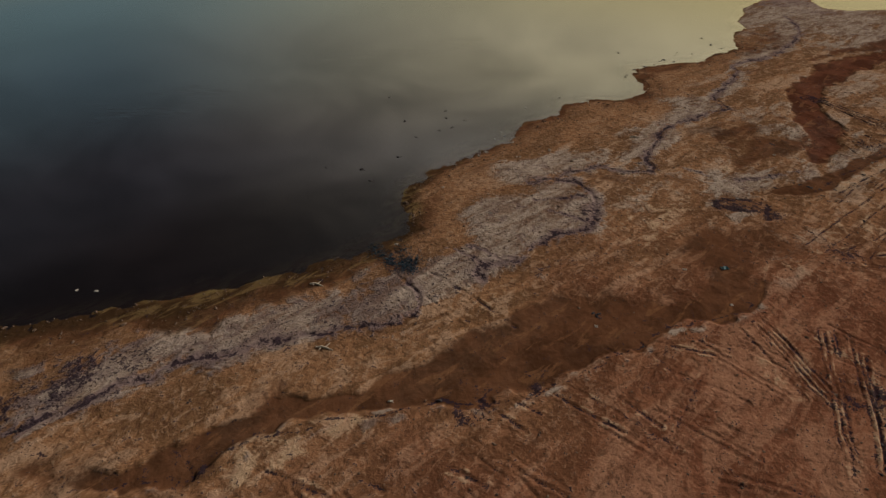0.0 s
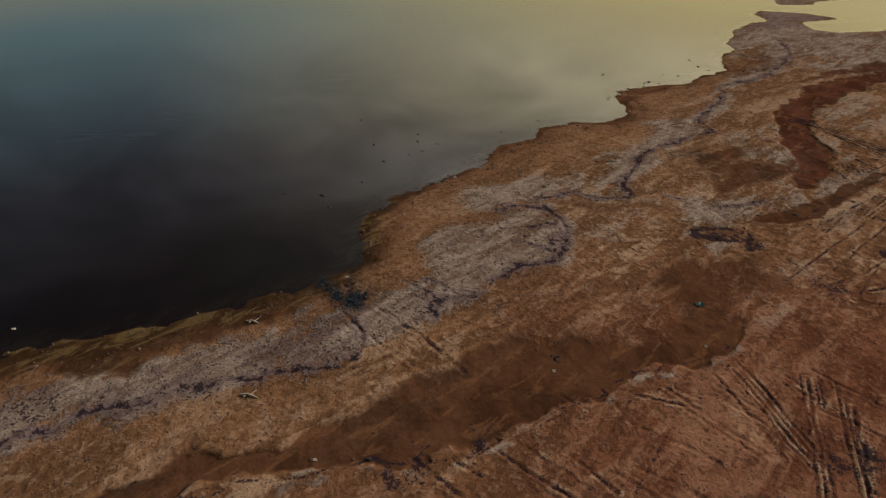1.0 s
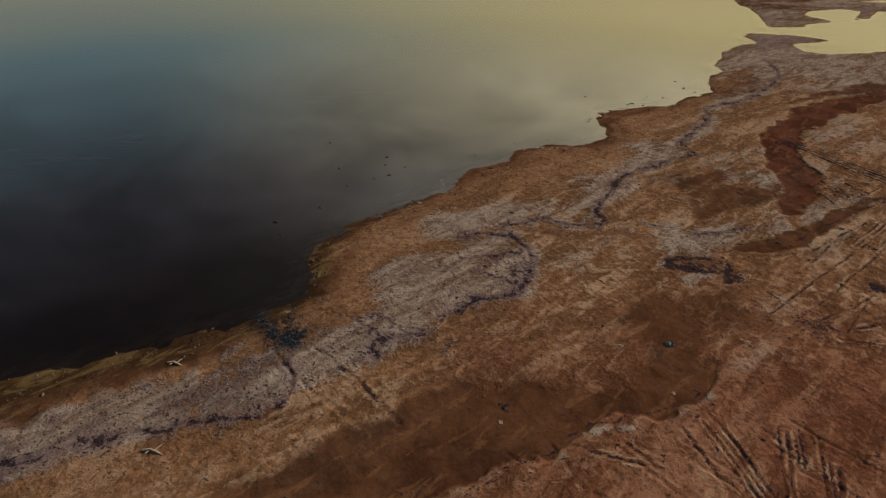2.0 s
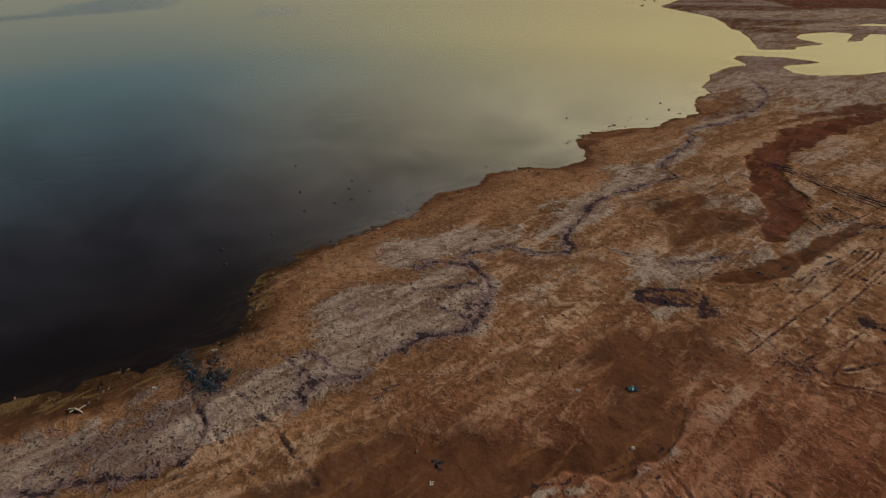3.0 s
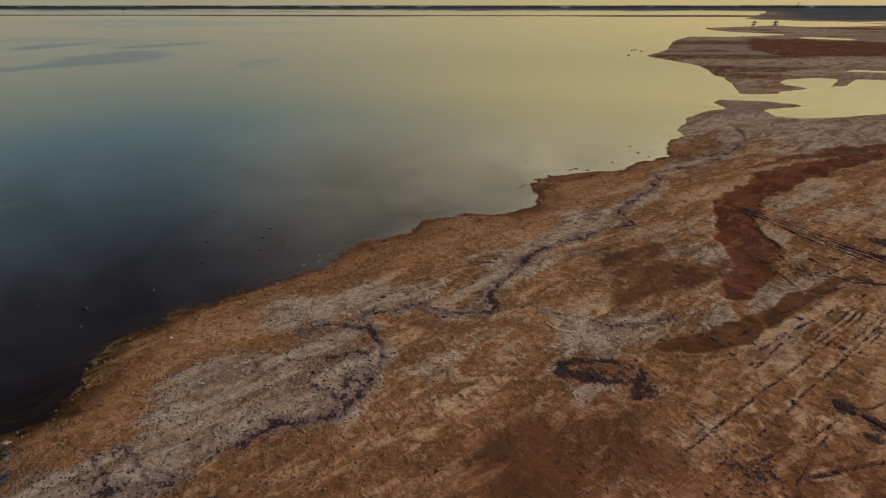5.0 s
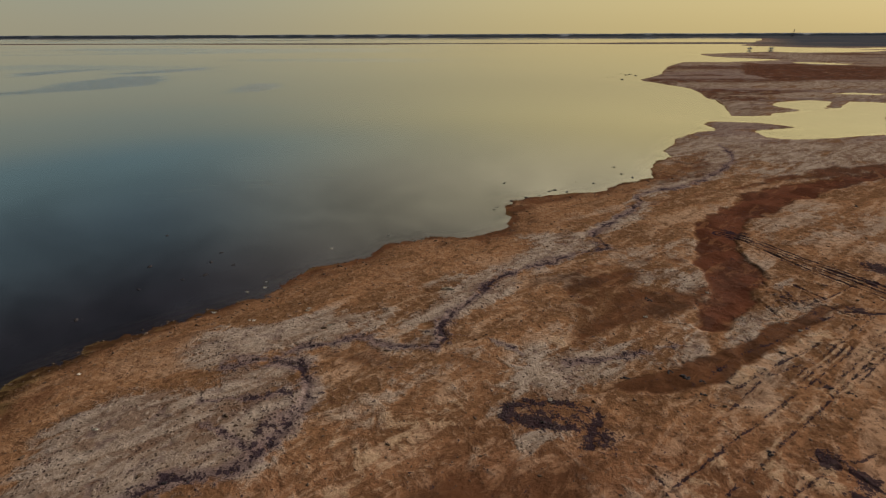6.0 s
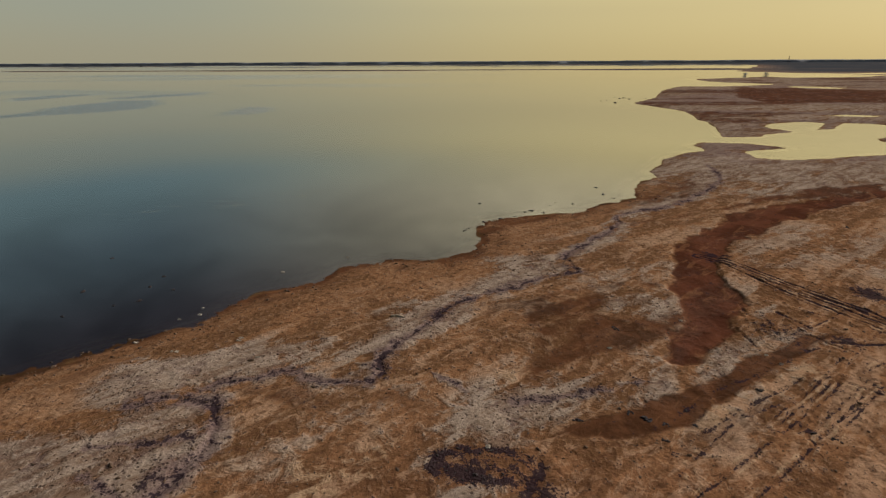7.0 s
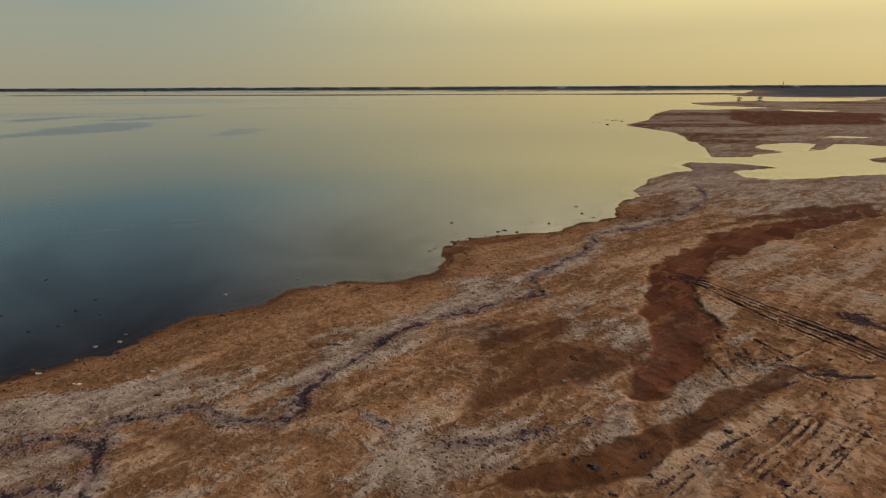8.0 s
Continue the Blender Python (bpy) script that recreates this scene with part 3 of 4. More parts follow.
def old_ruts():
    """Faint straight wheel marks on the dry ground, most of them in pairs."""
    dice, out = random.Random(7), []
    while len(out) < 170:
        x, y = dice.uniform(-8, 48), dice.uniform(3, 44)
        if not inside(np.array([x]), np.array([y]), DRY)[0]:
            continue
        turn = radians(dice.gauss(-33, 9) if dice.random() < (0.85 if y < 13 else 0.3) else dice.gauss(40, 10))
        long, bend = dice.uniform(0.4, 1.8) + 0.04 * y, dice.uniform(-0.12, 0.12)
        for shift in (0.0, dice.choice((0.3, 0.5, 1.5))):
            bx, by = x - shift * math.sin(turn), y + shift * math.cos(turn)
            mx, my = bx + long * math.cos(turn), by + long * math.sin(turn)
            out.append([(bx, by), (mx, my), (mx + long * math.cos(turn + bend), my + long * math.sin(turn + bend))])
    return out


OLD_RUTS = old_ruts()


def rounded(line, closed=False, times=2):
    """The line with its corners cut twice."""
    for _ in range(times):
        pairs = list(zip(line, line[1:] + line[:1])) if closed else list(zip(line, line[1:]))
        cut = [(a[0] * k + b[0] * (1 - k), a[1] * k + b[1] * (1 - k)) for a, b in pairs for k in (0.75, 0.25)]
        line = cut if closed else [line[0]] + cut + [line[-1]]
    return line


CRUST = [rounded(area, True) for area in CRUST]
RUNNELS, RED_RUNNELS = [rounded(W1, True)], [rounded(RED_RUN, True)]
CREEKS = [(rounded(line), wide, deep) for line, wide, deep in ((K1, 0.1, 0.03), (K1B, 0.11, 0.04), (K2, 0.13, 0.035), (K3, 0.09, 0.035), (K4, 0.06, 0.035), (K5, 0.06, 0.035), (K6, 0.045, 0.02), (K7, 0.04, 0.02), (K8, 0.045, 0.02), (K9, 0.06, 0.02))]
RING = rounded(RING, True)
LIP = rounded(W1[12:])
# smears of black silt: x, y, reach, weight
SMEARS = [(35.0, 33.3, 0.4, 1.1), (36.9, 34.9, 0.8, 1.1), (37.2, 34.1, 0.5, 0.9), (30.0, 31.2, 0.9, 0.5), (32.6, 30.3, 0.5, 1.0), (28.0, 24.9, 0.3, 0.8), (31.9, 39.5, 0.5, 0.7), (31.2, 39.9, 0.4, 0.7),
          (26.0, 21.5, 0.5, 0.9), (26.5, 20.9, 0.4, 1.0), (26.0, 20.2, 0.35, 1.1), (31.0, 31.0, 1.0, 0.45), (21.3, 18.6, 0.6, 0.5), (22.1, 18.6, 0.5, 0.5), (19.7, 21.7, 0.6, 0.6), (-1.0, 16.4, 0.8, 0.65),
          (-12.2, 9.2, 0.9, 0.6), (-4.0, 12.5, 2.4, 0.2), (-1.0, 13.6, 2.0, 0.22), (1.0, 15.8, 1.8, 0.2), (-12.8, 8.3, 1.5, 0.42), (-13.8, 7.4, 1.4, 0.42), (-10.8, 9.8, 0.8, 0.5), (5.2, 9.7, 0.3, 0.8), (17.0, 9.6, 0.6, 0.6), (18.2, 10.2, 0.5, 0.7), (3.2, 8.9, 0.5, 0.7), (-6.2, 5.6, 0.4, 0.7), (2.4, 8.2, 0.5, 0.7)]


def survey(x, y):
    """Height of the ground and what covers it, at points of the plan."""
    wx, wy = x + 0.5 * rough_noise(x, y, 2.4, 3, 5), y + 0.5 * rough_noise(x, y, 2.4, 9, 5)
    far = np.hypot(x - 15, y - 15)
    shore = depth_in(x, y, MAINLAND)
    for area in (FARLAND, BAR, ISLET):
        shore = np.maximum(shore, depth_in(x, y, area))
    for pond in PONDS:
        shore = np.minimum(shore, -depth_in(x, y, pond))
    ragged = rough_noise(x, y, 1.1, 21, 5) * (0.007 + 0.013 * step(2.5, 0.5, np.abs(shore))) + rough_noise(x, y, 6.0, 27, 3) * 0.01 * step(25, 70, far)
    high = np.where(shore > 0, 0.24 * (1 - np.exp(-shore / 5.0)), np.maximum(0.07 * shore, -1.2))
    z = high + ragged * step(-3, 0.5, shore) * (1 + step(150, 500, far) * 2)
    salt = np.maximum(patches(wx, wy, CRUST, 1.3), 0.25 * step(2.5, 5.0, shore) * step(30, 19, shore) * step(12, 17, y) * (1 - patches(x, y, (DRY,), 1.5)) * step(-0.5, 0.3, rough_noise(x, y, 7.0, 33)))
    out = step(36, 62, far) * step(-0.3, 0.4, shore) * (1 - 0.85 * patches(wx, wy, (TAN_FIELD,), 2.0))
    salt = np.maximum(salt, out * (0.68 + 0.32 * step(-0.4, 0.2, rough_noise(x * 0.3, y * 0.9, 10.0, 91))))
    band = out * step(0.1, 0.45, rough_noise(x * 0.2, y * 0.9, 11.0, 95))
    pale = np.zeros(x.shape)
    for area, weight, soft in TANS:
        pale = np.maximum(pale, weight * patches(wx, wy, (area,), soft))
    red = np.maximum(patches(wx, wy, RED_RUNNELS, 0.5), 0.6 * np.maximum(patches(wx, wy, (MUD_BAND, MUD_SPIT), 1.5), 0.6 * band))
    near_lip = step(1.7, 0.7, line_distance(wx, wy, LIP, False, 4.0))
    scour = np.maximum(patches(wx, wy, RUNNELS, 0.3) * near_lip + patches(wx, wy, RUNNELS, 1.2) * (1 - near_lip), patches(wx, wy, RED_RUNNELS, 0.45))
    stream = 0.95 * patches(0.5 * (x + wx), 0.5 * (y + wy), (MUD_STREAM,), 0.28)
    faint = np.maximum(0.66 * patches(wx, wy, (MUD_BASIN,), 1.3), np.maximum(0.8 * patches(wx, wy, (W7,), 0.9), 0.52 * patches(wx, wy, RUNNELS, 1.7)))
    faint = np.maximum(faint, np.maximum(0.74 * patches(wx, wy, (MUD_PATCH, MUD_BAND, MUD_SPIT), 0.7), 0.5 * patches(wx, wy, (MUD_ARC, MUD_SHELF, MUD_LOBE), 0.7)))
    wet = np.maximum(np.maximum(scour, stream), np.maximum(faint, 0.6 * band))
    # scoured runnels lie lower than the flats, with a ragged lip
    z = z - 0.07 * step(0.1, 0.75, scour) + 0.035 * step(0.3, 0.7, salt)
    stain = out * (0.12 + 0.4 * step(-0.1, 0.5, rough_noise(x * 0.25, y, 9.0, 99)))
    silt_shade = np.maximum(0.2 * band, 0.34 * patches(wx, wy, (SPECKS,), 0.5))
    jx, jy = x + 0.028 * rough_noise(x, y, 0.6, 51, 3), y + 0.028 * rough_noise(x, y, 0.6, 57, 3)
    gaps = rough_noise(x, y, 0.8, 61, 3)
    kx, ky = x + 0.22 * rough_noise(x, y, 1.2, 43, 5), y + 0.22 * rough_noise(x, y, 1.2, 47, 5)
    for line, wide, deep in CREEKS:
        d = line_distance(kx, ky, line, False, 3.0) / (1 + 0.5 * gaps)
        silt_shade = np.maximum(silt_shade, ((0.56 if wide > 0.07 else 0.34) + 0.4 * gaps) * np.exp(-((d / (1.3 * wide)) ** 2)))
        silt_shade = np.maximum(silt_shade, (0.3 + 0.2 * gaps) * np.exp(-((d / (4 * wide)) ** 2)))
        stain = np.maximum(stain, 0.7 * np.exp(-((d / (4 * wide)) ** 2)))
        salt = np.maximum(salt, 0.8 * np.exp(-((d / (4 * wide)) ** 2)))
        z = z - deep * np.exp(-((d / wide) ** 2)) + 0.4 * deep * np.exp(-(((d - 2.4 * wide) / wide) ** 2))
    # runnel lip: scarp shade painted as a dark line, sunlit edge as pale band
    d = line_distance(kx, ky, LIP, False, 2.0)
    silt_shade = np.maximum(silt_shade, (0.6 + 0.3 * gaps) * np.exp(-((d / 0.055) ** 2)))
    salt = np.maximum(salt, (0.25 + 0.3 * gaps) * np.exp(-(((d - 0.3) / 0.22) ** 2)) * (scour < 0.4))
    for sx, sy, reach, weight in SMEARS:
        silt_shade = np.maximum(silt_shade, weight * np.exp(-(((kx - sx) ** 2 + (ky - sy) ** 2) / reach**2)))
    d = line_distance(kx, ky, RING, True, 3.0)
    silt_shade = np.maximum(silt_shade, (0.92 + 0.45 * gaps) * np.exp(-((d / 0.24) ** 2)))
    silt_shade = np.maximum(silt_shade, 0.46 * patches(kx, ky, (RING,), 0.2))
    d = line_distance(kx, ky, [(19.6, 22.5), (18.9, 21.7)], False, 3.0)
    silt_shade = np.maximum(silt_shade, 0.95 * np.exp(-((d / 0.25) ** 2)))
    z = z - 0.06 * np.exp(-((d / 0.4) ** 2))
    # wheel ruts with pressed-up edges, and older, fainter ones between them
    for ruts, wide, dark in ((RUTS_B, 0.052, 0.78), (RUTS_E, 0.052, 0.72), (RUTS_C, 0.055, 0.8), (RUTS_D, 0.07, 0.9), (OLD_RUTS, 0.05, 0.42)):
        for n, rut in enumerate(ruts):
            d = line_distance(jx, jy, rut, False, 1.2)
            floor = 0.6 if wide == 0.052 else 0.35
            broken = floor + (1 - floor) * step(-0.45, 0.35, gaps if n % 2 else -gaps)
            # rut floors coloured dark and shoulders pale, on top of the relief
            silt_shade = np.maximum(silt_shade, dark * broken * np.exp(-((d / wide) ** 2)))
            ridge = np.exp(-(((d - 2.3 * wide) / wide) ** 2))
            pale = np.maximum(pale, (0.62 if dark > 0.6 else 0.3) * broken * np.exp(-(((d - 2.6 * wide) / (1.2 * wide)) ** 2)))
            z = z - 0.035 * broken * np.exp(-((d / wide) ** 2)) + 0.018 * broken * ridge
    # deep tracks: bundles of grooves with pale ridges between them
    for n, (rut, wide, dark) in enumerate(RUTS_A):
        d = line_distance(jx, jy, rut, False, 1.8) + (0.05 if dark > 1 else 0.02) * rough_noise(x, y, 0.7, 64, 3)
        comb, reach = np.cos(6.2832 * d / (0.34 if dark > 1 else 0.23)), np.exp(-((d / wide) ** 4))
        broken = 0.5 + 0.5 * step(-0.5, 0.3, gaps if n % 2 else -gaps)
        silt_shade = np.maximum(silt_shade, dark * broken * reach * (step(-0.2, 0.6, comb) if dark > 1 else step(0.1, 0.9, comb)))
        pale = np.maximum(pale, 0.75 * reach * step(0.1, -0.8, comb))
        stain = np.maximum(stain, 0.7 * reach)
        z = z - 0.028 * reach * comb * broken
    for lane in LANES:
        d = line_distance(jx, jy, lane, False, 1.5)
        pale = np.maximum(pale, 1.15 * np.exp(-((d / 0.36) ** 2)))
    for lane in LANE_EDGES:
        d = line_distance(jx, jy, lane, False, 1.5)
        silt_shade = np.maximum(silt_shade, (0.36 + 0.35 * gaps) * np.exp(-((d / 0.09) ** 2)))
        z = z - 0.03 * np.exp(-((d / 0.14) ** 2))
    # churned ground between the ruts
    churn = step(17, 21, 0.75 * x + 0.25 * y) * step(3.0, 1.0, line_distance(x, y, [(17, 8), (22, 17), (26, 22), (33, 30), (42, 40)], False, 9.0) - 3.5)
    z = z + churn * (0.022 * rough_noise(x, y, 0.5, 71, 3)) + 0.009 * rough_noise(x, y, 0.3, 77, 2) * step(60, 30, far) * step(-0.2, 0.3, shore)
    bed = np.clip(-shore / 4.0, -1, 1)
    flat_shore = step(34, 19, y)
    soak = np.maximum((0.4 + 0.6 * flat_shore) * step(0.3 + 1.9 * flat_shore, -0.2, shore), 0.42 * patches(wx, wy, (W7,), 1.0))
    return {"z": z, "salt": salt, "wet": np.maximum(wet, np.maximum(0.85 * step(1.3, -0.1, shore), 0.5 * step(3.4, 0.8, shore)) * (0.2 + 0.8 * step(60, 32, far))), "red": red, "soak": soak, "stain": stain, "pale": pale, "silt_shade": np.clip(silt_shade, 0, 1.3), "bed": bed, "hazed_veg": np.maximum(step(0, 60, depth_in(x, y, FARLAND)), 0.6 * step(0, 10, depth_in(x, y, BAR))), "strand": np.clip(shore, -20, 400) + 0.5 * rough_noise(x, y, 3.0, 81), "shore": shore}


def axis(low, high, fine, ends, growth):
    """Lines of a grid: close together from low to high, wider and wider out to the ends."""
    middle = list(np.arange(low, high + fine * 0.5, fine))
    out, gap, at = [], fine, middle[-1]
    while at < ends[1]:
        gap *= growth if gap < 1.6 else 1.06
        at += gap
        out.append(min(at, ends[1]))
    back_, gap, at = [], fine, middle[0]
    while at > ends[0]:
        gap *= 1.06
        at -= gap
        back_.append(max(at, ends[0]))
    return np.array(back_[::-1] + middle + out)


def sheet(name, xs, ys, cover, mat, drop=None):
    """One ground or water sheet over the grid lines, with its covers as attributes."""
    gx, gy = np.meshgrid(xs, ys)
    x, y = gx.ravel(), gy.ravel()
    found = cover(x, y)
    nx, ny = len(xs), len(ys)
    corner = (np.arange(ny - 1)[:, None] * nx + np.arange(nx - 1)[None]).ravel()
    faces = np.stack([corner, corner + 1, corner + 1 + nx, corner + nx], 1)
    mesh = bpy.data.meshes.new(name)
    mesh.vertices.add(len(x))
    mesh.vertices.foreach_set("co", np.stack([x, y, found["z"]], 1).astype(np.float32).ravel())
    mesh.loops.add(faces.size)
    mesh.loops.foreach_set("vertex_index", faces.astype(np.int32).ravel())
    mesh.polygons.add(len(faces))
    mesh.polygons.foreach_set("loop_start", np.arange(0, faces.size, 4, dtype=np.int32))
    mesh.polygons.foreach_set("use_smooth", np.ones(len(faces), bool))
    for key, values in found.items():
        if key not in ("z", "shore"):
            mesh.attributes.new(key, "FLOAT", "POINT").data.foreach_set("value", values.astype(np.float32))
    mesh.update()
    mesh.validate()
    mesh.materials.append(mat)
    return new(name, mesh)


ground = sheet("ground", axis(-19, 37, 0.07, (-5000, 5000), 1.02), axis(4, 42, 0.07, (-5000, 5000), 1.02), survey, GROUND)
tagged(ground, "brown sand and mud flat with pale salt crust and wheel ruts", "ground", kind="structure")

RIPPLES = [
    [(-100, 98), (-90, 114), (-97, 137), (-98, 158), (-84, 161), (-74, 147), (-69, 126), (-75, 117), (-83, 108), (-92, 95)],
    [(-43, 116), (-48, 135), (-38, 137), (-35, 128), (-37, 119)],
    [(-110, 168), (-104, 184), (-96, 199), (-88, 185), (-98, 166)],
    [(-144, 165), (-141, 183), (-129, 191), (-129, 171), (-131, 152)],
]
GUSTS = [([(-27, 33), (-22, 35.3), (-16, 39.6)], 2.2), ([(-25, 30.5), (-19, 33.5)], 1.6), ([(-10, 45), (2, 52)], 2.5)]


def water_cover(x, y):
    shore = depth_in(x, y, MAINLAND)
    wx, wy = x + 2.5 * rough_noise(x, y, 18.0, 5), y + 3 * rough_noise(x, y, 18.0, 15)
    ripple = np.zeros(x.shape)
    for area in RIPPLES:
        ripple = np.maximum(ripple, 0.9 * step(-3.0, 3.0, depth_in(wx, wy, area)))
    ripple = np.maximum(ripple, 0.55 * step(-0.1, 0.5, rough_noise(x * 0.16, y, 38.0, 45)) * step(120, 230, y) * step(0.2, -0.2, x / np.maximum(y, 1)))
    for line, wide in GUSTS:
        d = line_distance(x, y, line) / wide
        ripple = np.maximum(ripple, step(1.2, 0.2, d) * step(-0.1, 0.5, rough_noise(x * 0.5, y, 0.9, 35, 3)) * 0.3)
    return {"z": np.zeros(x.shape), "ripple": ripple, "murk": step(0.0, 14.0, -shore) * 0.85, "depth": step(0.0, 2.2, -shore)}


lake = sheet("water", axis(-60, 40, 0.6, (-5000, 5000), 1.03), axis(8, 90, 0.6, (-400, 5000), 1.03), water_cover, WATER)
tagged(lake, "still murky salt lake mirroring a yellow evening sky", "water", kind="structure")

# ---- things on the flat and in the water ----


def height_at(spots):
    x, y = np.array([p[0] for p in spots], float), np.array([p[1] for p in spots], float)
    return survey(x, y)["z"]


def part(name, bm, mat, parent=None, label=""):
    mesh = bpy.data.meshes.new(name)
    bm.to_mesh(mesh)
    bm.free()
    mesh.materials.append(mat)
    ob = new(name, mesh)
    ob.parent = parent
    return tagged(ob, label)


def lump(bm, size, dice, at=(0, 0, 0), detail=2, jag=0.3):
    """An uneven lump, flat below."""
    made = bmesh.ops.create_icosphere(bm, subdivisions=detail, radius=1.0)["verts"]
    turn, seed = dice.uniform(0, 6.3), dice.uniform(0, 50)
    for v in made:
        n = noise.noise(v.co * 1.7 + Vector((seed, 0, 0))) + 0.5 * noise.noise(v.co * 4.0 + Vector((0, seed, 0)))
        v.co *= 1 + jag * n
        x, y, z = v.co.x * size[0], v.co.y * size[1], max(v.co.z, -0.35) * size[2]
        v.co = Vector((x * math.cos(turn) - y * math.sin(turn) + at[0], x * math.sin(turn) + y * math.cos(turn) + at[1], z + 0.35 * size[2] + at[2]))


def limb(bm, points, radii, sides=6):
    """A round, tapered stick along points."""
    rings = []
    for n, p in enumerate(points):
        p = Vector(p)
        along = (Vector(points[min(n + 1, len(points) - 1)]) - Vector(points[max(n - 1, 0)])).normalized()
        a = along.orthogonal().normalized()
        b = along.cross(a)
        rings.append([bm.verts.new(p + radii[n] * (math.cos(6.2832 * k / sides) * a + math.sin(6.2832 * k / sides) * b)) for k in range(sides)])
    for low, high in zip(rings, rings[1:]):
        for k in range(sides):
            bm.faces.new((low[k], low[(k + 1) % sides], high[(k + 1) % sides], high[k]))
    bm.faces.new(rings[0][::-1])
    bm.faces.new(rings[-1])


def crumpled(bm, size, dice):
    """A crumpled, folded sheet."""
    made = bmesh.ops.create_grid(bm, x_segments=11, y_segments=9, size=1.0)["verts"]
    seed = dice.uniform(0, 90)
    for v in made:
        p = Vector((v.co.x * 1.6 + seed, v.co.y * 1.6, 0))
        edge = 1 + 0.45 * noise.noise(p * 0.8)
        lift = abs(noise.noise(p * 1.9)) * 1.2 + 0.5 * abs(noise.noise(p * 4.3))
        v.co = Vector((v.co.x * size[0] * edge, v.co.y * size[1] * edge, size[2] * lift + 0.01))
    bmesh.ops.solidify(bm, geom=bm.faces[:], thickness=0.008)


def put(spots, build, name, label, category, group, mat, seed, sink=0.0, level=None):
    dice = random.Random(seed)
    for (x, y), z in zip(spots, height_at(spots)):
        bm = bmesh.new()
        build(bm, dice)
        ob = part(name, bm, mat)
        ob.matrix_world = pose(x, y, (z if level is None else level) - sink)
        tagged(ob, label, category, group)


def dark_clump(bm, dice, big=1.0):
    s = big * dice.uniform(0.55, 1.05)
    lump(bm, (0.16 * s, 0.1 * s, 0.07 * s), dice)
    for _ in range(dice.randint(2, 4)):
        lump(bm, (0.06 * s, 0.04 * s, 0.04 * s), dice, (dice.uniform(-0.25, 0.25) * s, dice.uniform(-0.15, 0.15) * s, 0), 1)


def far_clump(bm, dice):
    dark_clump(bm, dice, 2.6)


def shore_clump(bm, dice):
    dark_clump(bm, dice, 1.1)


def flat_clod(bm, dice):
    s = dice.uniform(0.35, 0.9)
    for _ in range(5):
        lump(bm, (0.12 * s, 0.07 * s, 0.05 * s), dice, (dice.gauss(0, 0.14) * s, dice.gauss(0, 0.1) * s, 0), 2, 0.5)


def white_scrap(bm, dice):
    crumpled(bm, (dice.uniform(0.05, 0.1), dice.uniform(0.035, 0.06), 0.05), dice)


def branch(bm, dice):
    turn, long = dice.uniform(-0.4, 0.4), dice.uniform(0.28, 0.42)
    c, s = math.cos(turn), math.sin(turn)
    limb(bm, [(-long * c, -long * s, 0.03), (-0.3 * long * c, 0.05 - 0.3 * long * s, 0.06), (0.4 * long * c, 0.4 * long * s, 0.05), (long * c, long * s - 0.06, 0.03)], (0.035, 0.045, 0.035, 0.012))
    limb(bm, [(0.1 * c * long, 0.05, 0.05), (0.3 * long, 0.15, 0.08), (0.45 * long, 0.26, 0.05)], (0.025, 0.018, 0.008))
    limb(bm, [(-0.4 * c * long, 0, 0.05), (-0.5 * long, -0.12, 0.09)], (0.022, 0.008))


WATER_DARK = [(0.4, 34.5), (0.5, 33.2), (0.1, 31.1), (-1.5, 29.9), (-2.4, 27), (-3.7, 23.9), (-6.8, 25.2), (-2.6, 32.4), (-4.5, 25.2), (1.0, 31.7), (-4.4, 36.7), (1.9, 33)]
SHORE_DARK = [(17.7, 45.5), (18.9, 46.4), (20, 47), (20.9, 48.2), (21.4, 48.6), (22.3, 48.2), (23, 50.2), (23.5, 51.1), (16.7, 44), (16.4, 43.4), (24.9, 50.8), (27.9, 56.5), (28, 54.1), (28.7, 52.9), (17.3, 50.3)]
FAR_DARK = [(49.8, 160.7), (51.9, 163.1), (57.2, 176), (57.4, 170.7), (59.2, 173.4), (59.7, 168.2), (52.4, 154.3), (65.4, 170.9)]
WATER_WHITE = [(-15.4, 13.5), (-14.5, 13.5), (6.7, 35.6), (4.8, 30.6), (4.6, 31.2), (4.1, 30.1), (9.7, 38)]
WHITE = [(-0.3, 8.7), (8, 12.9), (3.5, 28.1), (7.8, 28.5), (7.8, 28.7), (5.7, 27.5), (9.2, 27.3), (28.9, 29.1), (29.2, 28.6), (26.6, 31.6), (23, 29.1), (11.5, 37.2), (11.9, 37.1), (-1.3, 17.9), (0.8, 23.4), (5.5, 27.5), (18.2, 23.4), (-2.5, 15.8), (13, 16.8), (14.4, 14.6), (3.6, 20.8)]
BRANCHES = [(-4.6, 14.6), (14.1, 30.9), (-3.3, 10.9)]
DARK = [(23.6, 30.7), (15.9, 27.1), (22.8, 25.3), (23.3, 25), (23.7, 24.8), (24.7, 24.9), (27.6, 26.9), (21, 24.8), (42, 45.3), (42.5, 45.6), (44.2, 45.5), (45, 45.4), (24.4, 21.7), (28.6, 24.6), (26, 20.2), (23.5, 24.1), (-4.3, 8.8), (-7.6, 8.1), (14.7, 34), (5.7, 32.2), (8.2, 13.6)]
put(WATER_DARK, dark_clump, "mud_clump", "black mud clump rising out of shallow water", "mud clump", "clumps in the shallows", BLACK, 11, 0.03, 0.0)
put(SHORE_DARK, shore_clump, "mud_clump", "small black mud clump at the waterline", "mud clump", "clumps along the waterline", BLACK, 12, 0.03, 0.0)
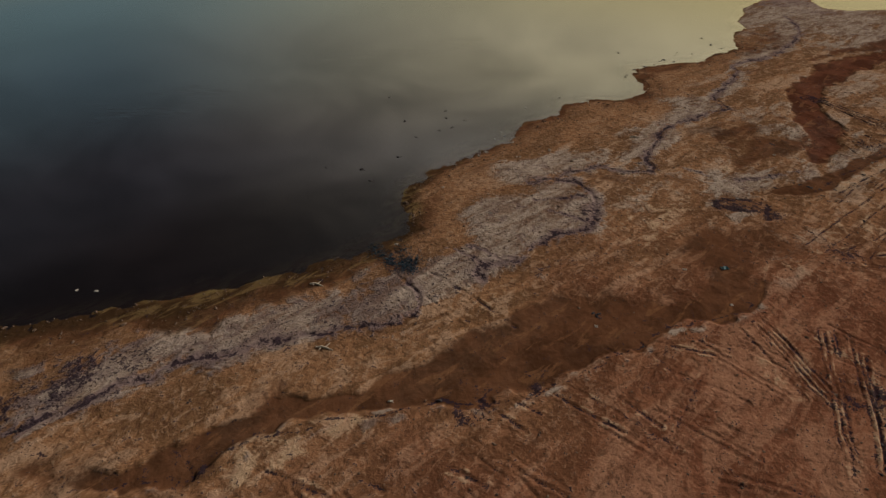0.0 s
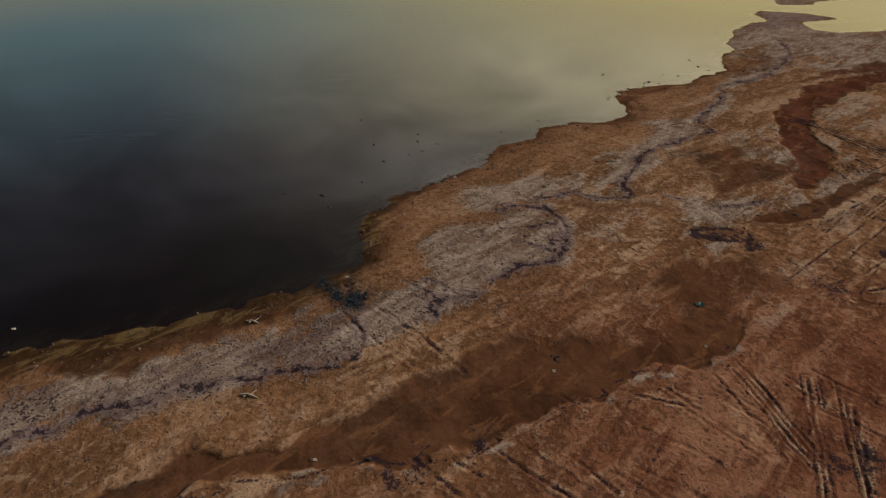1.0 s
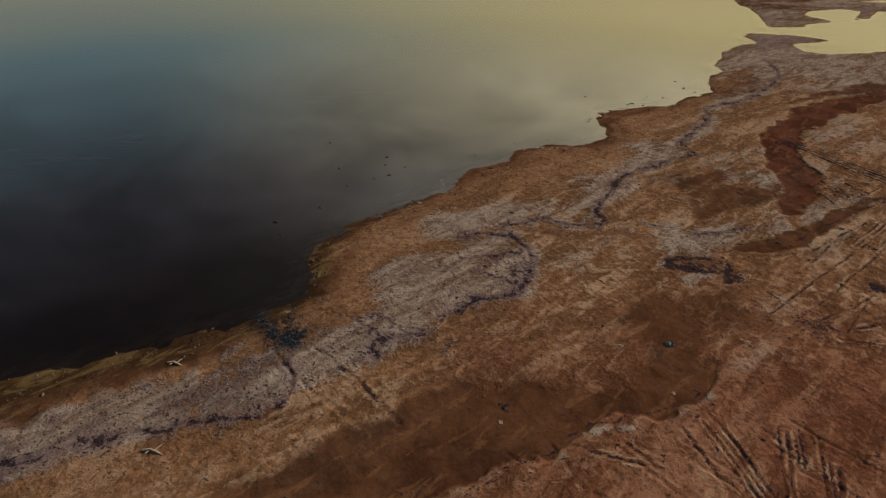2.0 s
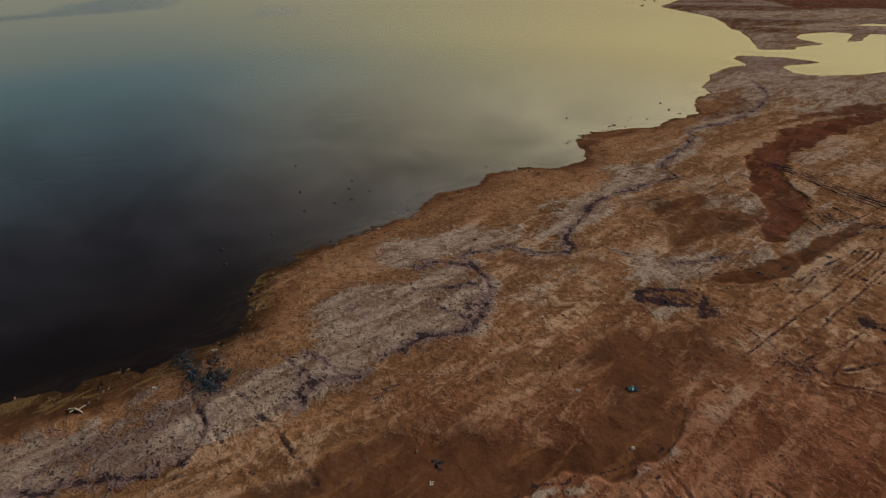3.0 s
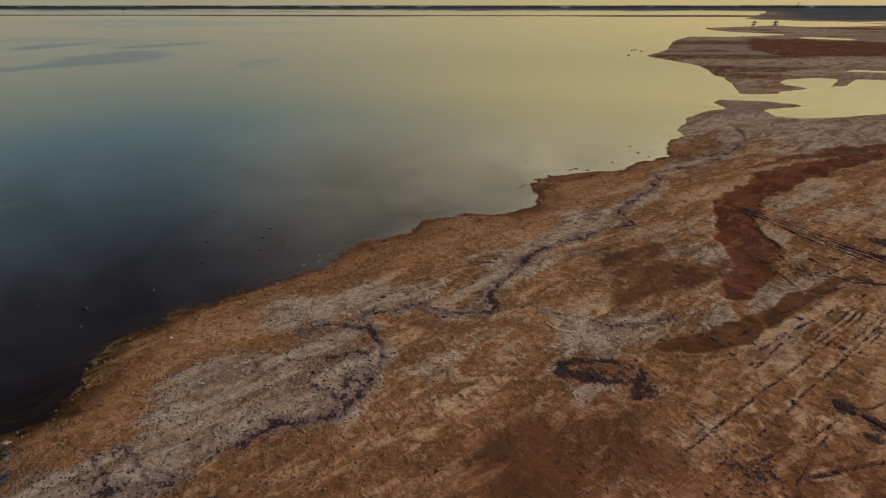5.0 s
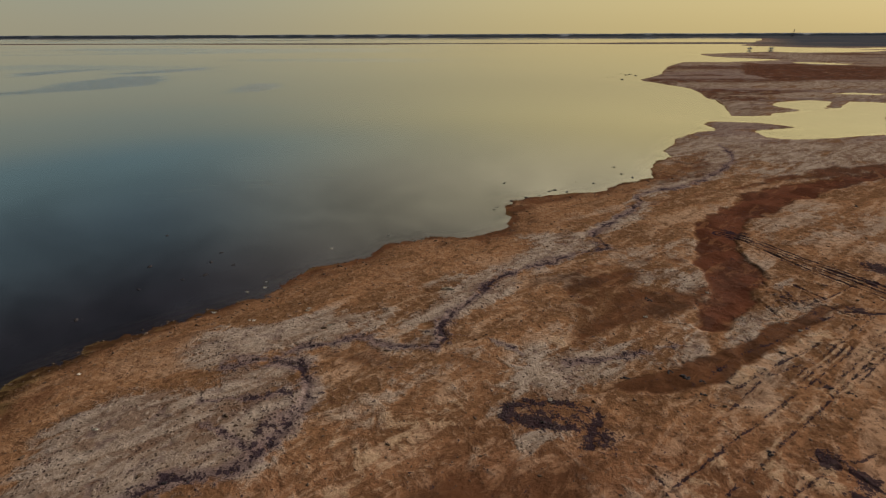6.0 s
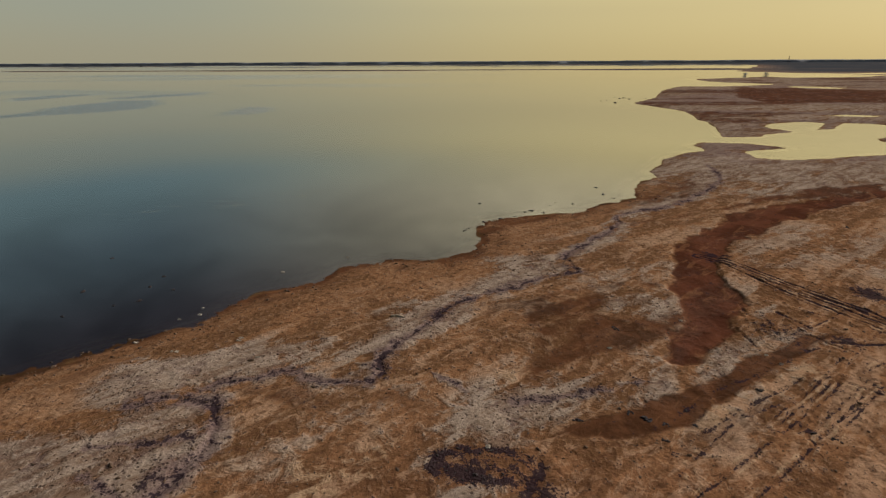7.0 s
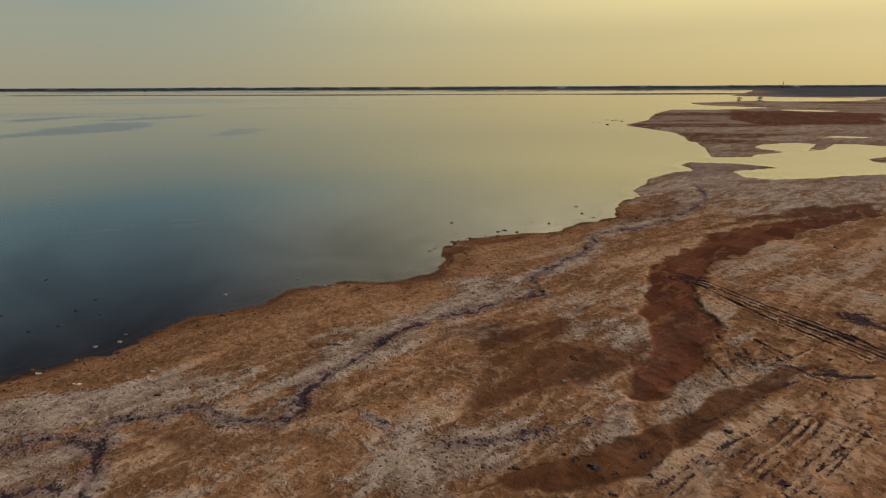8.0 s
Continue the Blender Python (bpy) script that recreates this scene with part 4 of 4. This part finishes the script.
put(FAR_DARK, far_clump, "mud_bank", "large black mud bank in the lake off the spit", "mud bank", "banks off the spit", BLACK, 13, 0.06, 0.0)
put(WATER_WHITE, white_scrap, "litter_scrap", "small white scrap of litter lying in shallow water", "litter", "white scraps in the water", PALE, 14, 0.0, 0.0)
put(WHITE, white_scrap, "litter_scrap", "small bleached white scrap of litter on sand", "litter", "white scraps on the flat", PALE, 15, 0.01)
put(BRANCHES, branch, "driftwood_branch", "bleached forked driftwood branch lying on sand", "driftwood", "driftwood branches", WOOD, 16, 0.02)
put(DARK, flat_clod, "mud_clod", "black clods of broken mud on brown sand", "mud clod", "clods on the flat", BLACK, 17, 0.02)


def plastic_sheet():
    dice, (x, y) = random.Random(5), (15.0, 17.03)
    z = height_at([(x, y)])[0]
    bm = bmesh.new()
    crumpled(bm, (0.17, 0.11, 0.08), dice)
    ob = part("plastic_sheet", bm, SHEET)
    ob.matrix_world = pose(x, y, z, 0, 0, 20)
    tagged(ob, "crumpled teal plastic sheet lying on wet mud", "plastic sheet")


plastic_sheet()


def scrub():
    """Low dead scrub: a mat of short twigs from one root each."""
    dice = random.Random(23)
    spots = [(-2.2, 17.1), (-1.85, 16.9), (-1.5, 16.65), (-1.3, 16.3), (-0.85, 16.4), (-0.5, 16.7), (-0.6, 16.3), (-0.1, 16.6), (-0.7, 16.0), (-2.3, 17.5), (-0.9, 17.4), (-0.3, 15.9)]
    for (x, y), z in zip(spots, height_at(spots)):
        root = new("scrub_bush")
        root.matrix_world = pose(x, y, z - 0.01)
        tagged(root, "low teal-grey salt scrub on pale crust", "scrub", "scrub at the shore")
        size = dice.uniform(0.75, 1.15)
        for _ in range(16):
            bm = bmesh.new()
            a, r = dice.uniform(0, 6.3), dice.uniform(0.1, 0.34) * size
            limb(bm, [(0.2 * r * math.cos(a), 0.2 * r * math.sin(a), 0.0), (0.6 * r * math.cos(a + 0.2), 0.6 * r * math.sin(a + 0.2), 0.1 * size), (r * math.cos(a), r * math.sin(a), 0.07 * size)], (0.014, 0.01, 0.004), 4)
            part("stem", bm, TEAL, root)
        bm = bmesh.new()
        for _ in range(150):
            a, r = dice.uniform(0, 6.3), 0.52 * size * math.sqrt(dice.random())
            p = Vector((r * math.cos(a), r * math.sin(a), dice.uniform(0.01, 0.13) * size))
            u = Vector((dice.gauss(0, 1), dice.gauss(0, 1), dice.gauss(0, 0.5))).normalized() * dice.uniform(0.02, 0.045)
            w = u.orthogonal().normalized() * 0.012
            bm.faces.new([bm.verts.new(q) for q in (p - u, p + w, p + u, p - w)])
        part("foliage", bm, TEAL, root)


scrub()

# ---- the far shore ----


def mast():
    root = new("lattice_mast")
    x, y = 857.0, 1557.0
    root.matrix_world = pose(x, y, 0.1)
    tagged(root, "thin grey steel lattice mast on the far bank", "mast")
    for sx, sy in ((-1, -1), (1, -1), (1, 1), (-1, 1)):
        bm = bmesh.new()
        limb(bm, [(2.6 * sx, 2.6 * sy, 0), (0.5 * sx, 0.5 * sy, 20)], (0.3, 0.2))
        part("leg", bm, IRON, root)
    for n in range(5):
        z = 2.5 + 3.8 * n
        r = 2.6 - 2.1 * z / 20
        bm = bmesh.new()
        limb(bm, [(-r, -r, z), (r, -r, z), (r, r, z), (-r, r, z), (-r, -r, z)], (0.16,) * 5, 4)
        part("brace", bm, IRON, root)


mast()


def moored_boat():
    root = new("moored_boat")
    root.matrix_world = pose(-1054, 1482, 0.0, 0, 0, 25)
    tagged(root, "small dark wooden boat moored off the far shore", "boat")
    bm = bmesh.new()
    rings = []
    for x, wide, low in ((-4.5, 1.0, 0.1), (-2.5, 1.5, -0.2), (1.0, 1.5, -0.2), (3.2, 0.9, 0.0), (4.8, 0.08, 0.5)):
        rings.append([bm.verts.new(c) for c in ((x, -wide, 1.1 + 0.08 * abs(x)), (x, -0.6 * wide, low), (x, 0.6 * wide, low), (x, wide, 1.1 + 0.08 * abs(x)))])
    for a, b in zip(rings, rings[1:]):
        for k in range(4):
            bm.faces.new((a[k], a[(k + 1) % 4], b[(k + 1) % 4], b[k]))
    bm.faces.new(rings[0])
    bm.faces.new(rings[-1][::-1])
    part("hull", bm, BLACK, root)
    bm = bmesh.new()
    bmesh.ops.create_cube(bm, size=1.0, matrix=Matrix.LocRotScale((-1.2, 0, 2.2), None, (3.2, 2.0, 2.0)))
    bmesh.ops.bevel(bm, geom=bm.edges[:], offset=0.15, segments=2, affect="EDGES")
    part("cabin", bm, IRON, root)


moored_boat()


def bush(x, y, size, seed):
    dice = random.Random(seed)
    root = new("bush")
    root.matrix_world = pose(x, y, 0.02)
    tagged(root, "dark low bush on a sand spit", "bush", "bushes on the spit")
    bm = bmesh.new()
    for _ in range(5):
        limb(bm, [(0, 0, 0), (dice.gauss(0, 0.3) * size, dice.gauss(0, 0.3) * size, 0.5 * size), (dice.gauss(0, 0.6) * size, dice.gauss(0, 0.6) * size, 0.9 * size)], (0.08, 0.05, 0.02), 5)
    part("stem", bm, BLACK, root)
    bm = bmesh.new()
    for _ in range(400):
        p = Vector((dice.gauss(0, 0.5), dice.gauss(0, 0.5), 0.15 + abs(dice.gauss(0.4, 0.3)))) * size
        u = Vector((dice.gauss(0, 1), dice.gauss(0, 1), dice.gauss(0, 1))).normalized() * 0.11 * size
        w = u.orthogonal().normalized() * 0.07 * size
        bm.faces.new([bm.verts.new(q) for q in (p - u, p + w, p + u, p - w)])
    part("foliage", bm, HAZED_TREES, root)


for n, (x, y, size) in enumerate(((211, 421, 1.5), (226, 420.5, 1.7))):
    bush(x, y, size, 40 + n)


def joined_lumps(name, spots, mat, label, category, seed):
    """Many small lumps as one mesh: rows of (x, y, z, wide, tall)."""
    dice = np.random.RandomState(seed)
    n = len(spots)
    ring = np.array([(1, 0, 0), (0.6, 0.75, 0), (-0.5, 0.8, 0), (-1, 0, 0), (-0.4, -0.85, 0), (0.6, -0.7, 0)])
    base = np.concatenate([ring, ring * 0.8 + (0, 0, 0.65), [(0.1, 0, 1.0)]])
    rows = np.array(spots)
    shape = base[None] * (1 + dice.uniform(-0.3, 0.3, (n, 13, 1)))
    turn = dice.uniform(0, 6.28, n)
    c, s = np.cos(turn)[:, None], np.sin(turn)[:, None]
    x = (shape[..., 0] * c - 0.7 * shape[..., 1] * s) * rows[:, 3:4] + rows[:, 0:1]
    y = (shape[..., 0] * s + 0.7 * shape[..., 1] * c) * rows[:, 3:4] + rows[:, 1:2]
    z = shape[..., 2] * rows[:, 4:5] + rows[:, 2:3]
    co = np.stack([x, y, z], -1).reshape(-1, 3)
    fan = np.array([f for k in range(6) for f in ((k, (k + 1) % 6, 6 + (k + 1) % 6), (k, 6 + (k + 1) % 6, 6 + k), (6 + k, 6 + (k + 1) % 6, 12))])
    faces = (fan[None] + 13 * np.arange(n)[:, None, None]).reshape(-1, 3)
    mesh = bpy.data.meshes.new(name)
    mesh.from_pydata(co.tolist(), [], faces.tolist())
    mesh.materials.append(mat)
    return tagged(new(name, mesh), label, category, kind="stuff")


def far_woods():
    """Long unbroken belts of trees, one behind the other, with an uneven crown line."""
    x = np.arange(-4300, 4300, 9.0)
    verts, faces = [], []
    for row in range(4):
        base = 2250 + 300 * row + 110 * np.sin(x * 0.0011 + row) + 14 * value_noise(x / 60, x * 0 + row, 7)
        tall = 10.6 + 1.1 * value_noise(x / 170, x * 0 + row, 11) + 0.8 * rough_noise(x, x * 0 + 90 * row, 40.0, 17, 3)
        start = len(verts)
        for px, py, top in zip(x, base, tall):
            verts += [(px, py, 0.0), (px, py + 3, 0.75 * top), (px, py + 14, top), (px, py + 60, 0.9 * top)]
        for n in range(len(x) - 1):
            for k in range(3):
                a = start + 4 * n + k
                faces.append((a, a + 4, a + 5, a + 1))
    mesh = bpy.data.meshes.new("far_woods")
    mesh.from_pydata(verts, [], faces)
    mesh.polygons.foreach_set("use_smooth", np.ones(len(faces), bool))
    mesh.materials.append(HAZED_TREES)
    tagged(new("far_woods", mesh), "low belt of trees along the far shore, coloured blue-grey with haze", "woods", kind="stuff")


far_woods()


def scattered(name, count, seed, label, mat, wanted, area, sizes):
    """Clods strewn where wanted(survey) is high."""
    dice = np.random.RandomState(seed)
    x, y = dice.uniform(area[0], area[1], count), dice.uniform(area[2], area[3], count)
    found = survey(x, y)
    keep = (dice.rand(count) < wanted(found)) & (found["z"] > -0.01)
    x, y, z = x[keep], y[keep], found["z"][keep]
    wide = sizes[0] * np.exp(dice.normal(0, 0.45, len(x)))
    spots = np.stack([x, y, z - 0.008, wide, wide * dice.uniform(0.4, 0.8, len(x)) * sizes[1]], 1)
    joined_lumps(name, spots, mat, label, "clods", seed + 1)


scattered("shore_clods", 60000, 61, "small dark clods strewn along the waterline", CLOD, lambda f: 0.5 * step(2.2, 0.1, f["shore"]), (-19, 32, 9, 56), (0.035, 1.0))
scattered("silt_clods", 120000, 63, "small black clods in cracks and wheel ruts", BLACK, lambda f: 0.5 * step(0.35, 0.95, f["silt_shade"]), (-15, 38, 4, 44), (0.035, 0.9))
scattered("crust_clods", 60000, 65, "small grey clods on salt crust", CLOD, lambda f: 0.14 * step(0.4, 0.8, f["salt"]), (-15, 34, 4, 44), (0.028, 0.9))
scattered("sand_clods", 110000, 67, "small brown clods on dry sand", CLOD, lambda f: 0.2 * (1 - f["wet"]), (-12, 40, 3, 42), (0.024, 0.9))
